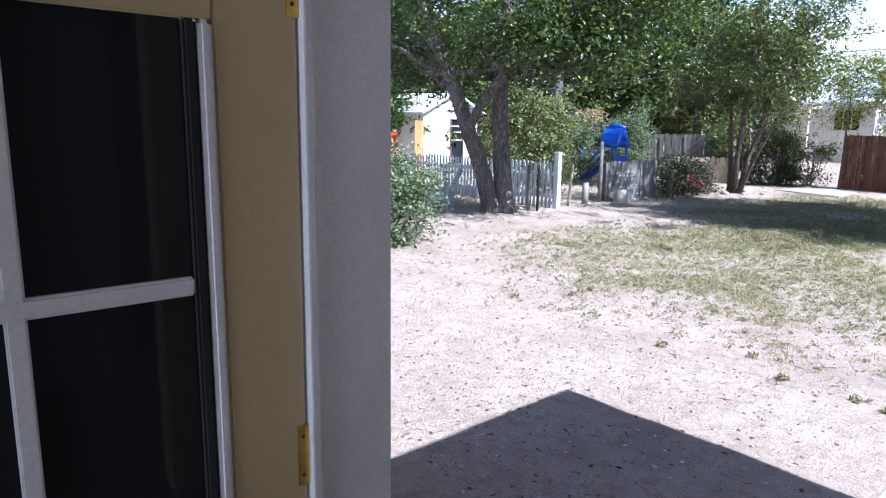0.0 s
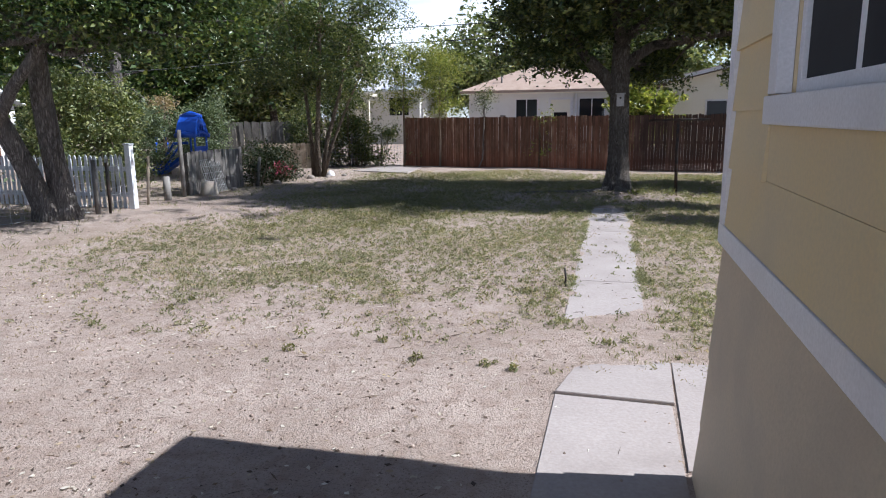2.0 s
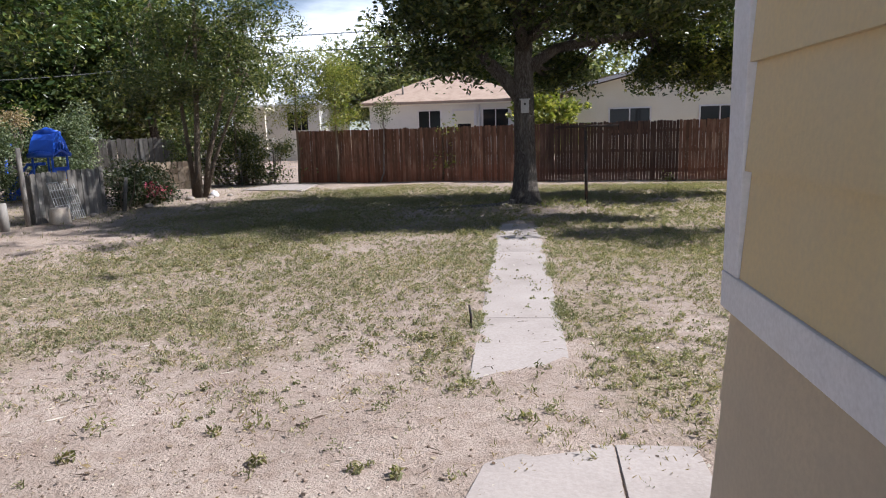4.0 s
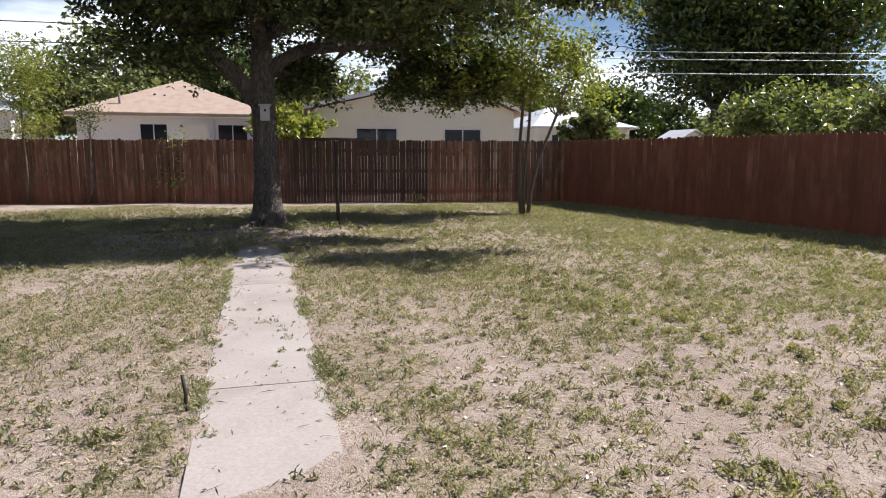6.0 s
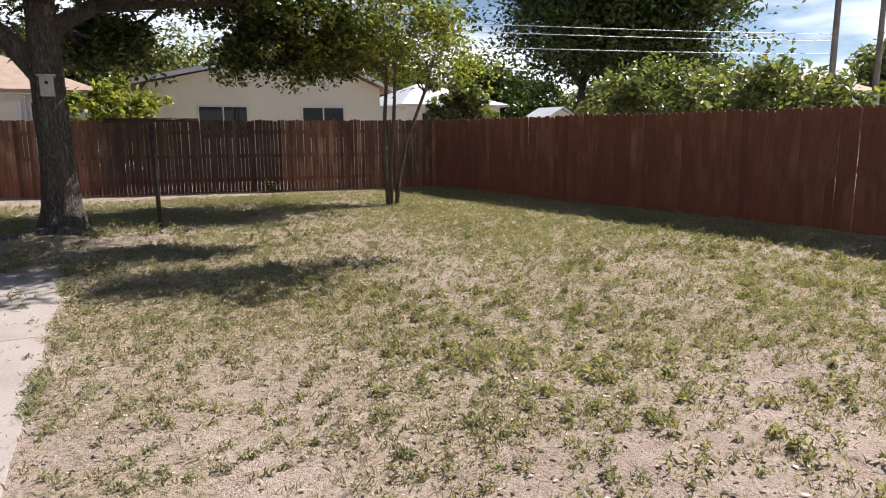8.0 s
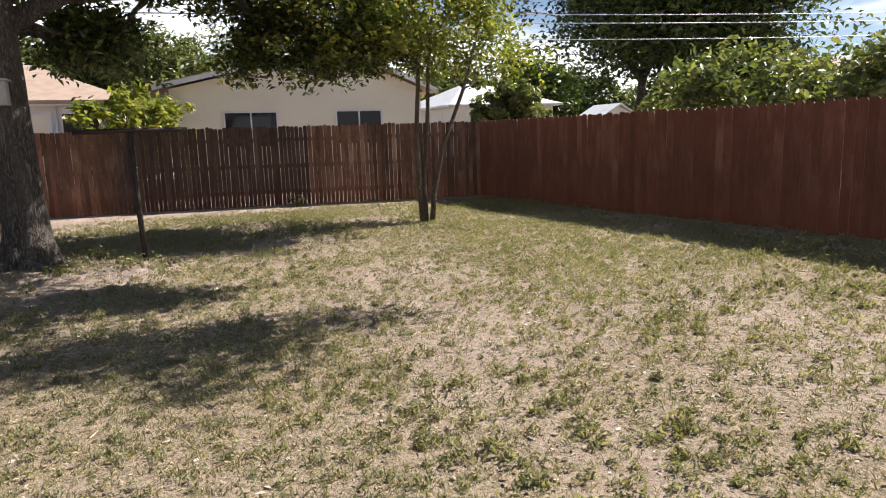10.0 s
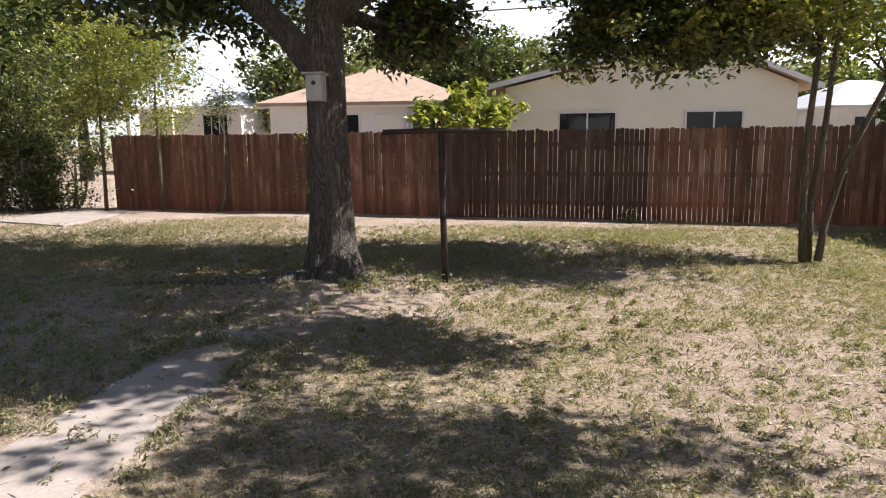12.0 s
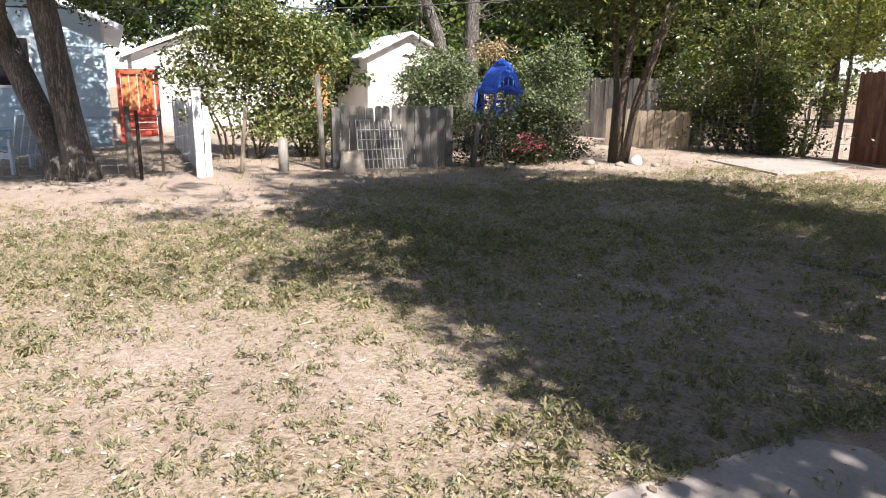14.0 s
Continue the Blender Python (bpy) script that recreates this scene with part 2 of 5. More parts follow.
M_ROOF_WHITE = worn("white_metal_roof", (0.72, 0.73, 0.76), (0.5, 0.5, 0.52), (0.8, 0.8, 0.82), 1.5, 30, rough=0.5)
M_WALL_CREAM = worn("cream_lap_siding", (0.8, 0.75, 0.63), (0.69, 0.63, 0.52), (0.83, 0.79, 0.7), 0.8, 40, rough=0.75)
M_WALL_WHITE = worn("white_stucco", (0.75, 0.73, 0.7), (0.58, 0.56, 0.53), (0.8, 0.79, 0.77), 1.2, 45, rough=0.8)
M_WALL_BLUE = worn("pale_blue_siding", (0.38, 0.5, 0.6), (0.26, 0.36, 0.45), (0.47, 0.58, 0.66), 1.2, 40, rough=0.7)
M_BLUE = worn("blue_moulded_plastic", (0.02, 0.1, 0.6), (0.015, 0.07, 0.42), (0.06, 0.16, 0.68), 2, 40, rough=0.4, bump_k=0.05)
M_RED = worn("faded_red_paint", (0.6, 0.07, 0.04), (0.4, 0.05, 0.03), (0.68, 0.15, 0.08), 3, 60, rough=0.6)
M_ORANGE = worn("orange_stained_boards", (0.68, 0.2, 0.06), (0.45, 0.12, 0.05), (0.75, 0.36, 0.16), 3, 60, (1, 1, 0.2), rough=0.8)
M_TEAL = worn("pale_blue_chair_paint", (0.42, 0.52, 0.62), (0.28, 0.36, 0.44), (0.55, 0.63, 0.7), 3, 60, rough=0.6)
M_WIRE = worn("galvanised_wire", (0.45, 0.45, 0.45), (0.25, 0.23, 0.2), (0.55, 0.55, 0.56), 8, 60, rough=0.5, metal=0.7, bump_k=0)
M_CABLE = worn("black_cable", (0.03, 0.03, 0.032), (0.02, 0.02, 0.02), (0.06, 0.06, 0.06), 5, 50)
M_CABLE_PALE = worn("bare_aluminium_cable", (0.6, 0.6, 0.62), (0.4, 0.4, 0.42), (0.7, 0.7, 0.72), 5, 50, metal=0.5, rough=0.5)
M_PLASTER = worn("interior_plaster", (0.3, 0.27, 0.24), (0.2, 0.18, 0.16), (0.36, 0.33, 0.3), 1.5, 50)
M_FLOORWOOD = worn("interior_floorboards", (0.2, 0.12, 0.07), (0.1, 0.06, 0.035), (0.28, 0.18, 0.1), 2, 40, (1, 0.1, 1), rough=0.5)
M_NEST = worn("weathered_pale_box_wood", (0.42, 0.4, 0.38), (0.22, 0.2, 0.19), (0.52, 0.5, 0.48), 7, 70, (1, 1, 0.3))
M_STUMP = worn("cut_log_wood", (0.5, 0.43, 0.35), (0.3, 0.24, 0.18), (0.6, 0.54, 0.47), 6, 50)
M_PINK = leafy("pink_blossom", [(0.5, 0.05, 0.14), (0.62, 0.1, 0.22), (0.7, 0.2, 0.3), (0.45, 0.04, 0.1)])

# ---- building helpers ----
rng = np.random.default_rng(7)


def mesh_of(name, verts, faces, material):
    me = bpy.data.meshes.new(name)
    me.from_pydata([tuple(v) for v in verts], [], faces)
    me.materials.append(material)
    me.update()
    return me


def empty(name, loc=(0, 0, 0), rz=0.0):
    ob = new(name)
    ob.matrix_basis = pose(*loc, 0, 0, rz)
    return ob


def part(name, bm, material, parent, label=""):
    me = bpy.data.meshes.new(name)
    bmesh.ops.recalc_face_normals(bm, faces=bm.faces)
    bm.to_mesh(me)
    bm.free()
    me.materials.append(material)
    ob = new(name, me)
    if parent is not None:
        ob.parent = parent
    if label:
        tagged(ob, label)
    return ob


def share(name, me, parent, m):
    """One more object on a shared mesh, placed by m under its parent."""
    ob = new(name, me)
    ob.parent = parent
    ob.matrix_basis = m
    return ob


def box(bm, x0, x1, y0, y1, z0, z1, m=None):
    co = [(x, y, z) for x in (x0, x1) for y in (y0, y1) for z in (z0, z1)]
    if m is not None:
        co = [m @ Vector(c) for c in co]
    v = [bm.verts.new(c) for c in co]
    for f in ((0, 1, 3, 2), (4, 6, 7, 5), (0, 4, 5, 1), (2, 3, 7, 6), (0, 2, 6, 4), (1, 5, 7, 3)):
        bm.faces.new([v[i] for i in f])
    return bm


def boxes(*dims, bevel=0.0):
    bm = bmesh.new()
    for d in dims:
        box(bm, *d)
    if bevel:
        bmesh.ops.bevel(bm, geom=list(bm.edges), offset=bevel, segments=2, affect="EDGES", profile=0.6)
    return bm


def prism(bm, outline, axis, a, b):
    """An outline of two coordinates, swept along axis from a to b."""
    def at(p, d):
        return {"x": (d, p[0], p[1]), "y": (p[0], d, p[1]), "z": (p[0], p[1], d)}[axis]
    r0 = [bm.verts.new(at(p, a)) for p in outline]
    r1 = [bm.verts.new(at(p, b)) for p in outline]
    n = len(outline)
    bm.faces.new(r0)
    bm.faces.new(r1[::-1])
    for i in range(n):
        bm.faces.new((r0[i], r0[(i + 1) % n], r1[(i + 1) % n], r1[i]))
    return bm


def tube_data(points, radii, sides=8, wobble=0.0, seed=0, flute=0.0):
    """Rings along a line of points: vertices and faces."""
    pts = [Vector(p) for p in points]
    vs, fs = [], []
    r = np.random.default_rng(seed)
    ph = r.uniform(0, 6.28, 3)
    up = Vector((0.31, 0.9, 0.17)).normalized()
    for i, p in enumerate(pts):
        d = (pts[min(i + 1, len(pts) - 1)] - pts[max(i - 1, 0)]).normalized()
        a = d.cross(up).normalized()
        b = d.cross(a).normalized()
        for k in range(sides):
            t = 2 * math.pi * k / sides
            w = 1 + wobble * r.uniform(-1, 1) + flute * (math.sin(3 * t + ph[0]) + 0.6 * math.sin(5 * t + ph[1] + 0.4 * p.z))
            vs.append(p + (a * math.cos(t) + b * math.sin(t)) * radii[i] * w)
    n = len(pts)
    for i in range(n - 1):
        for k in range(sides):
            k2 = (k + 1) % sides
            fs.append((i * sides + k, i * sides + k2, (i + 1) * sides + k2, (i + 1) * sides + k))
    fs.append(tuple(range(sides))[::-1])
    fs.append(tuple(range((n - 1) * sides, n * sides)))
    return vs, fs


def tubes(name, runs, material, parent=None, sides=8, wobble=0.0, flute=0.0, smooth=True):
    vs, fs = [], []
    for i, (pts, radii) in enumerate(runs):
        if isinstance(radii, (int, float)):
            radii = [radii] * len(pts)
        v, f = tube_data(pts, radii, sides, wobble, i + len(pts), flute)
        o = len(vs)
        vs += v
        fs += [tuple(q + o for q in g) for g in f]
    me = mesh_of(name, vs, fs, material)
    if smooth:
        me.polygons.foreach_set("use_smooth", [True] * len(me.polygons))
    ob = new(name, me)
    if parent is not None:
        ob.parent = parent
    return ob


def curve_pts(p0, p1, n=6, bend=0.12, seed=0):
    """A slightly crooked way from p0 to p1."""
    r = np.random.default_rng(seed)
    a, b = np.array(p0, float), np.array(p1, float)
    length = np.linalg.norm(b - a)
    out = []
    off = np.zeros(3)
    for i in range(n):
        t = i / (n - 1)
        if 0 < i < n - 1:
            off = 0.6 * off + r.normal(0, bend * length / n, 3)
        out.append(a + (b - a) * t + off * math.sin(math.pi * t) * 1.5)
    return out


def leaves_mesh(name, centres, size, material, droop=0.25, ratio=0.5, seed=0, smooth=False):
    """One folded four-cornered leaf at each centre, in one mesh."""
    r = np.random.default_rng(seed)
    n = len(centres)
    c = np.asarray(centres)
    ax = r.normal(size=(n, 3))
    ax[:, 2] = ax[:, 2] * 0.6 - droop
    ax /= np.linalg.norm(ax, axis=1)[:, None]
    nm = r.normal(size=(n, 3))
    nm[:, 2] = np.abs(nm[:, 2]) + 0.5
    side = np.cross(ax, nm)
    side /= np.linalg.norm(side, axis=1)[:, None] + 1e-9
    up = np.cross(side, ax)
    s = size * r.uniform(0.6, 1.35, n)[:, None]
    v = np.empty((n, 4, 3))
    v[:, 0] = c - ax * s * 0.5
    v[:, 1] = c + side * s * ratio * 0.5 + up * s * 0.12
    v[:, 2] = c + ax * s * 0.5 - up * s * 0.05
    v[:, 3] = c - side * s * ratio * 0.5 + up * s * 0.12
    return raw_mesh(name, v.reshape(-1, 3), tri_pairs(n), material)


def tri_pairs(n):
    b = np.arange(n)[:, None] * 4
    return np.concatenate([b + np.array([[0, 1, 2]]), b + np.array([[0, 2, 3]])], axis=1).reshape(-1, 3)


def raw_mesh(name, verts, tris, material):
    me = bpy.data.meshes.new(name)
    me.vertices.add(len(verts))
    me.vertices.foreach_set("co", np.ascontiguousarray(verts, dtype=np.float32).ravel())
    me.loops.add(len(tris) * 3)
    me.loops.foreach_set("vertex_index", np.ascontiguousarray(tris, dtype=np.int32).ravel())
    me.polygons.add(len(tris))
    me.polygons.foreach_set("loop_start", np.arange(0, len(tris) * 3, 3, dtype=np.int32))
    me.update(calc_edges=True)
    me.materials.append(material)
    return me


def crown_points(blobs, per_cluster, spread, seed, shell=0.6):
    """Leaf places in ellipsoids (centre, radii, clusters): clusters hang together on boughs, with gaps between the boughs; and the cluster middles."""
    r = np.random.default_rng(seed)
    pts, mids = [], []
    for cen, rad, n in blobs:
        nb = max(int(n / 7), min(n, 5))
        d = r.normal(size=(nb, 3))
        d /= np.linalg.norm(d, axis=1)[:, None]
        k = r.uniform(0, 1, nb) ** 0.45
        k = np.where(r.uniform(0, 1, nb) < shell, np.maximum(k, 0.74), k)
        lump = 1 + 0.2 * np.sin(d[:, 0] * 5 + seed) * np.cos(d[:, 1] * 4 + d[:, 2] * 5) + r.normal(0, 0.07, nb)
        bough = d * (0.84 * k * lump)[:, None]
        own = r.integers(0, nb, n)
        size = (0.5 + 1.0 * r.uniform(0, 1, nb)) * 0.62 / nb ** (1 / 3)
        o = r.normal(size=(n, 3)) * size[own][:, None] * np.array([1.0, 1.0, 0.62])
        o[:, 2] -= 0.5 * np.hypot(o[:, 0], o[:, 1])
        m = np.array(cen) + (bough[own] + o) * np.array(rad)
        mids.append(m)
        cnt = r.integers(int(per_cluster * 0.5), int(per_cluster * 1.5) + 1, n)
        idx = np.repeat(np.arange(n), cnt)
        o = r.normal(size=(len(idx), 3))
        o = o * np.minimum(1.0, 1.9 / np.maximum(np.linalg.norm(o, axis=1, keepdims=True), 0.01)) * spread * r.uniform(0.6, 1.4, n)[idx][:, None]
        o[:, 2] = o[:, 2] * 0.75 - np.hypot(o[:, 0], o[:, 1]) * 0.35
        pts.append(m[idx] + o)
    return np.concatenate(pts), np.concatenate(mids)


def tree(name, base, stems, blobs, bark, leaf, label, leaf_size=0.09, per_cluster=26, spread=0.24, seed=1, twigs=40, category="tree", ratio=0.5, flute=0.06, sides=12, floor_z=None, group=""):
    """stems: (points, radii) from the base; blobs: (centre, radii, clusters), all counted from the base."""
    top = empty(name, base)
    tagged(top, label, category, group)
    pts, mids = crown_points(blobs, per_cluster, spread, seed)
    if floor_z is not None:
        pts = pts[pts[:, 2] > floor_z]
    runs = list(stems)
    r = np.random.default_rng(seed + 50)
    sk = [(np.array(p), rr) for ps, rs in stems for p, rr in zip(ps, rs if not isinstance(rs, (int, float)) else [rs] * len(ps))]
    sk = [s for s in sk if s[0][2] > 0.45 * max(q[0][2] for q in sk)] or sk
    limbs = []
    for m in mids[r.choice(len(mids), min(twigs, len(mids)), replace=False)]:
        p, rr = min(sk, key=lambda s: np.linalg.norm(s[0] - m) + (2.0 if s[0][2] > m[2] else 0))
        limbs.append((curve_pts(p, m, 5, 0.25, int(r.integers(1e6))), [rr * 0.55, rr * 0.42, rr * 0.3, rr * 0.2, max(rr * 0.08, 0.004)]))
    for pts_, rad_ in runs:
        tubes("trunk", [(pts_, rad_)], bark, top, sides, 0.05, flute)
    for limb in limbs:
        tubes("branch", [limb], bark, top, 6, 0.04)
    lv = new("crown", leaves_mesh("crown", pts, leaf_size, leaf, seed=seed, ratio=ratio))
    lv.parent = top
    return top


# ---- ground ----
def smooth(a, b, v):
    t = np.clip((v - a) / (b - a), 0, 1)
    return t * t * (3 - 2 * t)


def fbm(x, y, f, seed):
    r = np.random.default_rng(seed)
    out, amp = np.zeros_like(x), 1.0
    for o in range(4):
        for _ in range(3):
            th, ph = r.uniform(0, 6.28, 2)
            k = f * 2 ** o * r.uniform(0.7, 1.3)
            out += amp * np.sin((x * math.cos(th) + y * math.sin(th)) * k + ph + 1.3 * np.sin((y * math.cos(th) - x * math.sin(th)) * k * 0.7 + ph * 2))
        amp *= 0.55
    return out / 4.0


def fence_y(x):
    return 20.09 - 0.181 * x          # the back fence's line


def grass_cover(x, y):
    """How thickly grass stands: 0 bare dirt, 1 closed turf."""
    n = fbm(x, y, 0.9, 3)
    edge = 1.9 + 0.5 * n + smooth(-1, 3, x) * -0.7 + smooth(-3.5, -8, x) * 1.2
    g = smooth(edge - 0.7, edge + 1.5, y + 0.7 * n)
    g = g * (0.8 + 0.4 * n + 0.2 * fbm(x, y, 2.2, 5))
    holes = fbm(x, y, 3.2, 21)
    open_ = smooth(6.5, 2.5, y) * 0.55 + 0.14
    g = g * (1 - open_ * smooth(0.02, -0.32, holes))                            # bare spots in the near turf
    g = g * (1 - 0.93 * smooth(2.3, 0.9, fence_y(x) - y + 0.5 * n) * smooth(6.5, 3.0, x))   # worn strip along the back fence
    g = g * (1 - 0.95 * np.exp(-(((x + 7.4) / 1.7) ** 2 + ((y - 8.6) / 1.9) ** 2)))   # trodden spot by the posts
    g = g * (1 - 0.9 * np.exp(-(((x - 0.7) / 1.6) ** 2 + ((y - 12.2) / 1.5) ** 2)))  # under the tree
    g = g * (1 - 0.75 * np.exp(-(((x - 4.6) / 2.0) ** 2 + ((y - 2.6) / 1.8) ** 2)))
    g = g * (1 - 0.45 * np.exp(-(((x + 1.2) / 0.9) ** 2 + ((y - 3.2) / 1.2) ** 2)))
    g = g * (1 - 0.6 * smooth(-6, -9.0, x) * smooth(14, 10, y))
    g = g * (1 - 0.7 * smooth(-6.5, -8.5, x) * smooth(12, 16, y))
    g = g * smooth(0.3, 0.55, np.abs(x) + 0.14 * holes + 2 * smooth(2.4, 1.8, y) + smooth(9.8, 11.2, y))
    return np.clip(g, 0, 1)


def ground_z(x, y):
    z = 0.022 * fbm(x, y, 0.8, 11) + 0.011 * fbm(x, y, 5, 12)
    near = np.maximum(smooth(0.75, 0.4, np.abs(x)) * smooth(11.5, 10.2, y) * smooth(2.0, 2.6, y), smooth(1.3, 0.9, np.abs(x - 0.3)) * smooth(1.7, 1.3, y))
    z = z * (1 - near) - 0.002 * near
    ragged = fbm(x, y, 4.5, 13)
    lap = smooth(0.22, 0.36, np.abs(x)) * smooth(0.7, 0.5, np.abs(x)) * smooth(1.5, 2.2, y)
    lap = np.maximum(lap, smooth(0.9, 0.4, np.abs(x)) * smooth(9.6, 10.6, y))
    lap = np.maximum(lap, smooth(0.6, 0.3, np.abs(x)) * smooth(3.1, 2.5, y) * smooth(2.0, 2.3, y))
    lap = np.maximum(lap, smooth(0.2, -0.15, x + 0.25 * (1.4 - y)) * smooth(0.8, 0.95, y) * smooth(1.9, 1.4, y))
    lap = np.maximum(lap, smooth(1.15, 1.55, y) * smooth(2.2, 1.8, y))
    far_end = smooth(9.2, 10.6, y)
    z = z + near * lap * (0.008 + 0.01 * far_end + (0.018 + 0.008 * far_end) * ragged)
    return z + 0.05 * np.exp(-(((x - 0.15) / 1.0) ** 2 + ((y - 13.15) / 1.0) ** 2))


def axis_steps(lo, hi, step, far):
    a = list(np.arange(lo, hi + step / 2, step))
    s, p = step, hi
    while p < far:
        s *= 1.35
        p += s
        a.append(p)
    s, p = step, lo
    while p > -far:
        s *= 1.35
        p -= s
        a.insert(0, p)
    return np.array(a)


def ground_mat():
    m, nt, p = base_material("dusty_dirt_and_turf")
    v = coords(nt)
    at = nt.nodes.new("ShaderNodeAttribute")
    at.attribute_name = "cover"
    n1, n2, n3, n4 = noise_tex(nt, v, 0.9, 6), noise_tex(nt, v, 9, 5), noise_tex(nt, v, 70, 4, 0.7), noise_tex(nt, v, 28, 3)
    n5 = noise_tex(nt, v, 3.1, 6, 0.6)
    n6 = noise_tex(nt, v, 118, 4, 0.7)
    dirt = mix_rgb(nt, ramp(nt, n1, 0.35, 0.65), (0.365, 0.29, 0.24), (0.475, 0.388, 0.33))
    dirt = mix_rgb(nt, ramp(nt, n5, 0.5, 0.7, 0, 0.55), dirt, (0.28, 0.205, 0.165))
    dirt = mix_rgb(nt, ramp(nt, n2, 0.48, 0.64, 0, 0.55), dirt, (0.29, 0.215, 0.17))
    dirt = mix_rgb(nt, ramp(nt, n3, 0.52, 0.66, 0, 0.75), dirt, (0.17, 0.125, 0.095))
    dirt = mix_rgb(nt, ramp(nt, n6, 0.58, 0.72, 0, 0.4), dirt, (0.62, 0.53, 0.45))
    turf = mix_rgb(nt, ramp(nt, n2, 0.35, 0.65), (0.24, 0.19, 0.125), (0.36, 0.28, 0.2))
    turf = mix_rgb(nt, ramp(nt, n4, 0.45, 0.62, 0, 0.75), turf, (0.115, 0.105, 0.06))
    turf = mix_rgb(nt, ramp(nt, n3, 0.5, 0.68, 0, 0.7), turf, (0.52, 0.42, 0.31))
    add = nt.nodes.new("ShaderNodeMath")
    nt.links.new(at.outputs["Fac"], add.inputs[0])
    nt.links.new(ramp(nt, n4, 0.3, 0.7, -0.35, 0.35), add.inputs[1])
    c = mix_rgb(nt, ramp(nt, add.outputs[0], 0.3, 0.88), dirt, turf)
    nt.links.new(c, p.inputs["Base Color"])
    p.inputs["Roughness"].default_value = 0.95
    p.inputs["Specular IOR Level"].default_value = 0.15
    hs = nt.nodes.new("ShaderNodeMath")
    nt.links.new(n3, hs.inputs[0])
    nt.links.new(n4, hs.inputs[1])
    bump(nt, p, hs.outputs[0], 0.9, 0.02)
    return m


gx, gy = axis_steps(-16, 12, 0.16, 420), axis_steps(-4, 23, 0.16, 420)
GX, GY = np.meshgrid(gx, gy)
fx, fy = GX.ravel(), GY.ravel()
inside = smooth(40, 20, np.abs(fx)) * smooth(60, 30, np.abs(fy))
gv = np.stack([fx, fy, ground_z(fx, fy) * inside], axis=1)
nx, ny = len(gx), len(gy)
q = (np.arange(ny - 1)[:, None] * nx + np.arange(nx - 1)[None, :]).ravel()
gt = np.concatenate([np.stack([q, q + 1, q + nx + 1], 1), np.stack([q, q + nx + 1, q + nx], 1)])
gme = raw_mesh("ground", gv, gt, ground_mat())
att = gme.attributes.new("cover", "FLOAT", "POINT")
att.data.foreach_set("value", np.where(inside > 0.5, grass_cover(fx, fy), 0.75).astype(np.float32))
gme.polygons.foreach_set("use_smooth", [True] * len(gme.polygons))
tagged(new("ground", gme), "dusty tan dirt yard with patchy dry turf", "ground", kind="structure")

# ---- our own house: the wing beside the door ----
def lap_wall(parent, axis, at_, lo, hi, z0, z1, lap, material, out=1, name="siding_board", lean=0.012):
    """Overlapping horizontal boards on a wall plane; out: the side that they face."""
    z = z0
    while z < z1 - 0.01:
        t = min(z + lap, z1)
        prof = [(at_ + out * 0.002, z), (at_ + out * (lean + 0.014), z), (at_ + out * 0.006, t + 0.004), (at_ + out * 0.002, t + 0.004)]
        bm = bmesh.new()
        if axis == "x":      # plane x = at_, boards run along y
            prism(bm, prof, "y", lo, hi)
        else:
            prism(bm, [(p[0], p[1]) for p in prof], "x", lo, hi)
        part(name, bm, material, parent)
        z = t


WX, WY = 0.535, -0.215      # outer corner of the wing
wing = empty("wall_wing")
tagged(wing, "pale yellow house wing with white trim", "house wall", kind="structure")
# core walls with the window opening
WIN = (-2.1, -1.1, 1.88, 2.5)     # y, y, z, z of the opening
bm = boxes((WX + 0.02, WX + 0.2, -3.1, WY - 0.02, -0.05, WIN[2]), (WX + 0.02, WX + 0.2, -3.1, WIN[0], WIN[2], 2.6),
           (WX + 0.02, WX + 0.2, WIN[1], WY - 0.02, WIN[2], 2.6), (WX + 0.02, WX + 0.2, WIN[0], WIN[1], WIN[3], 2.6),
           (WX + 0.2, 5.5, WY - 0.2, WY - 0.02, -0.05, 2.6), (5.3, 5.5, -9.0, WY - 0.2, -0.05, 2.6))
part("wall_core", bm, M_SIDING, wing)
# flared lower siding: each course steps out towards the ground
zs = [-0.06, 0.3, 0.66, 0.98, 1.235]
fl = [0.075, 0.052, 0.036, 0.024, 0.015]
for i in range(4):
    o0, o1 = fl[i], fl[i + 1] + 0.002
    bm = bmesh.new()
    prism(bm, [(WX + 0.018, zs[i]), (WX - o0, zs[i]), (WX - o1 + 0.012, zs[i + 1] + 0.01), (WX + 0.018, zs[i + 1] + 0.01)], "y", -3.1, WY + o0)
    part("skirt_board", bm, M_SIDING_LOW, wing)
    bm = bmesh.new()
    prism(bm, [(WY - 0.018, zs[i]), (WY + o0, zs[i]), (WY + o1 - 0.012, zs[i + 1] + 0.01), (WY - 0.018, zs[i + 1] + 0.01)], "x", WX + 0.0, 5.5)
    part("skirt_board", bm, M_SIDING_LOW, wing)
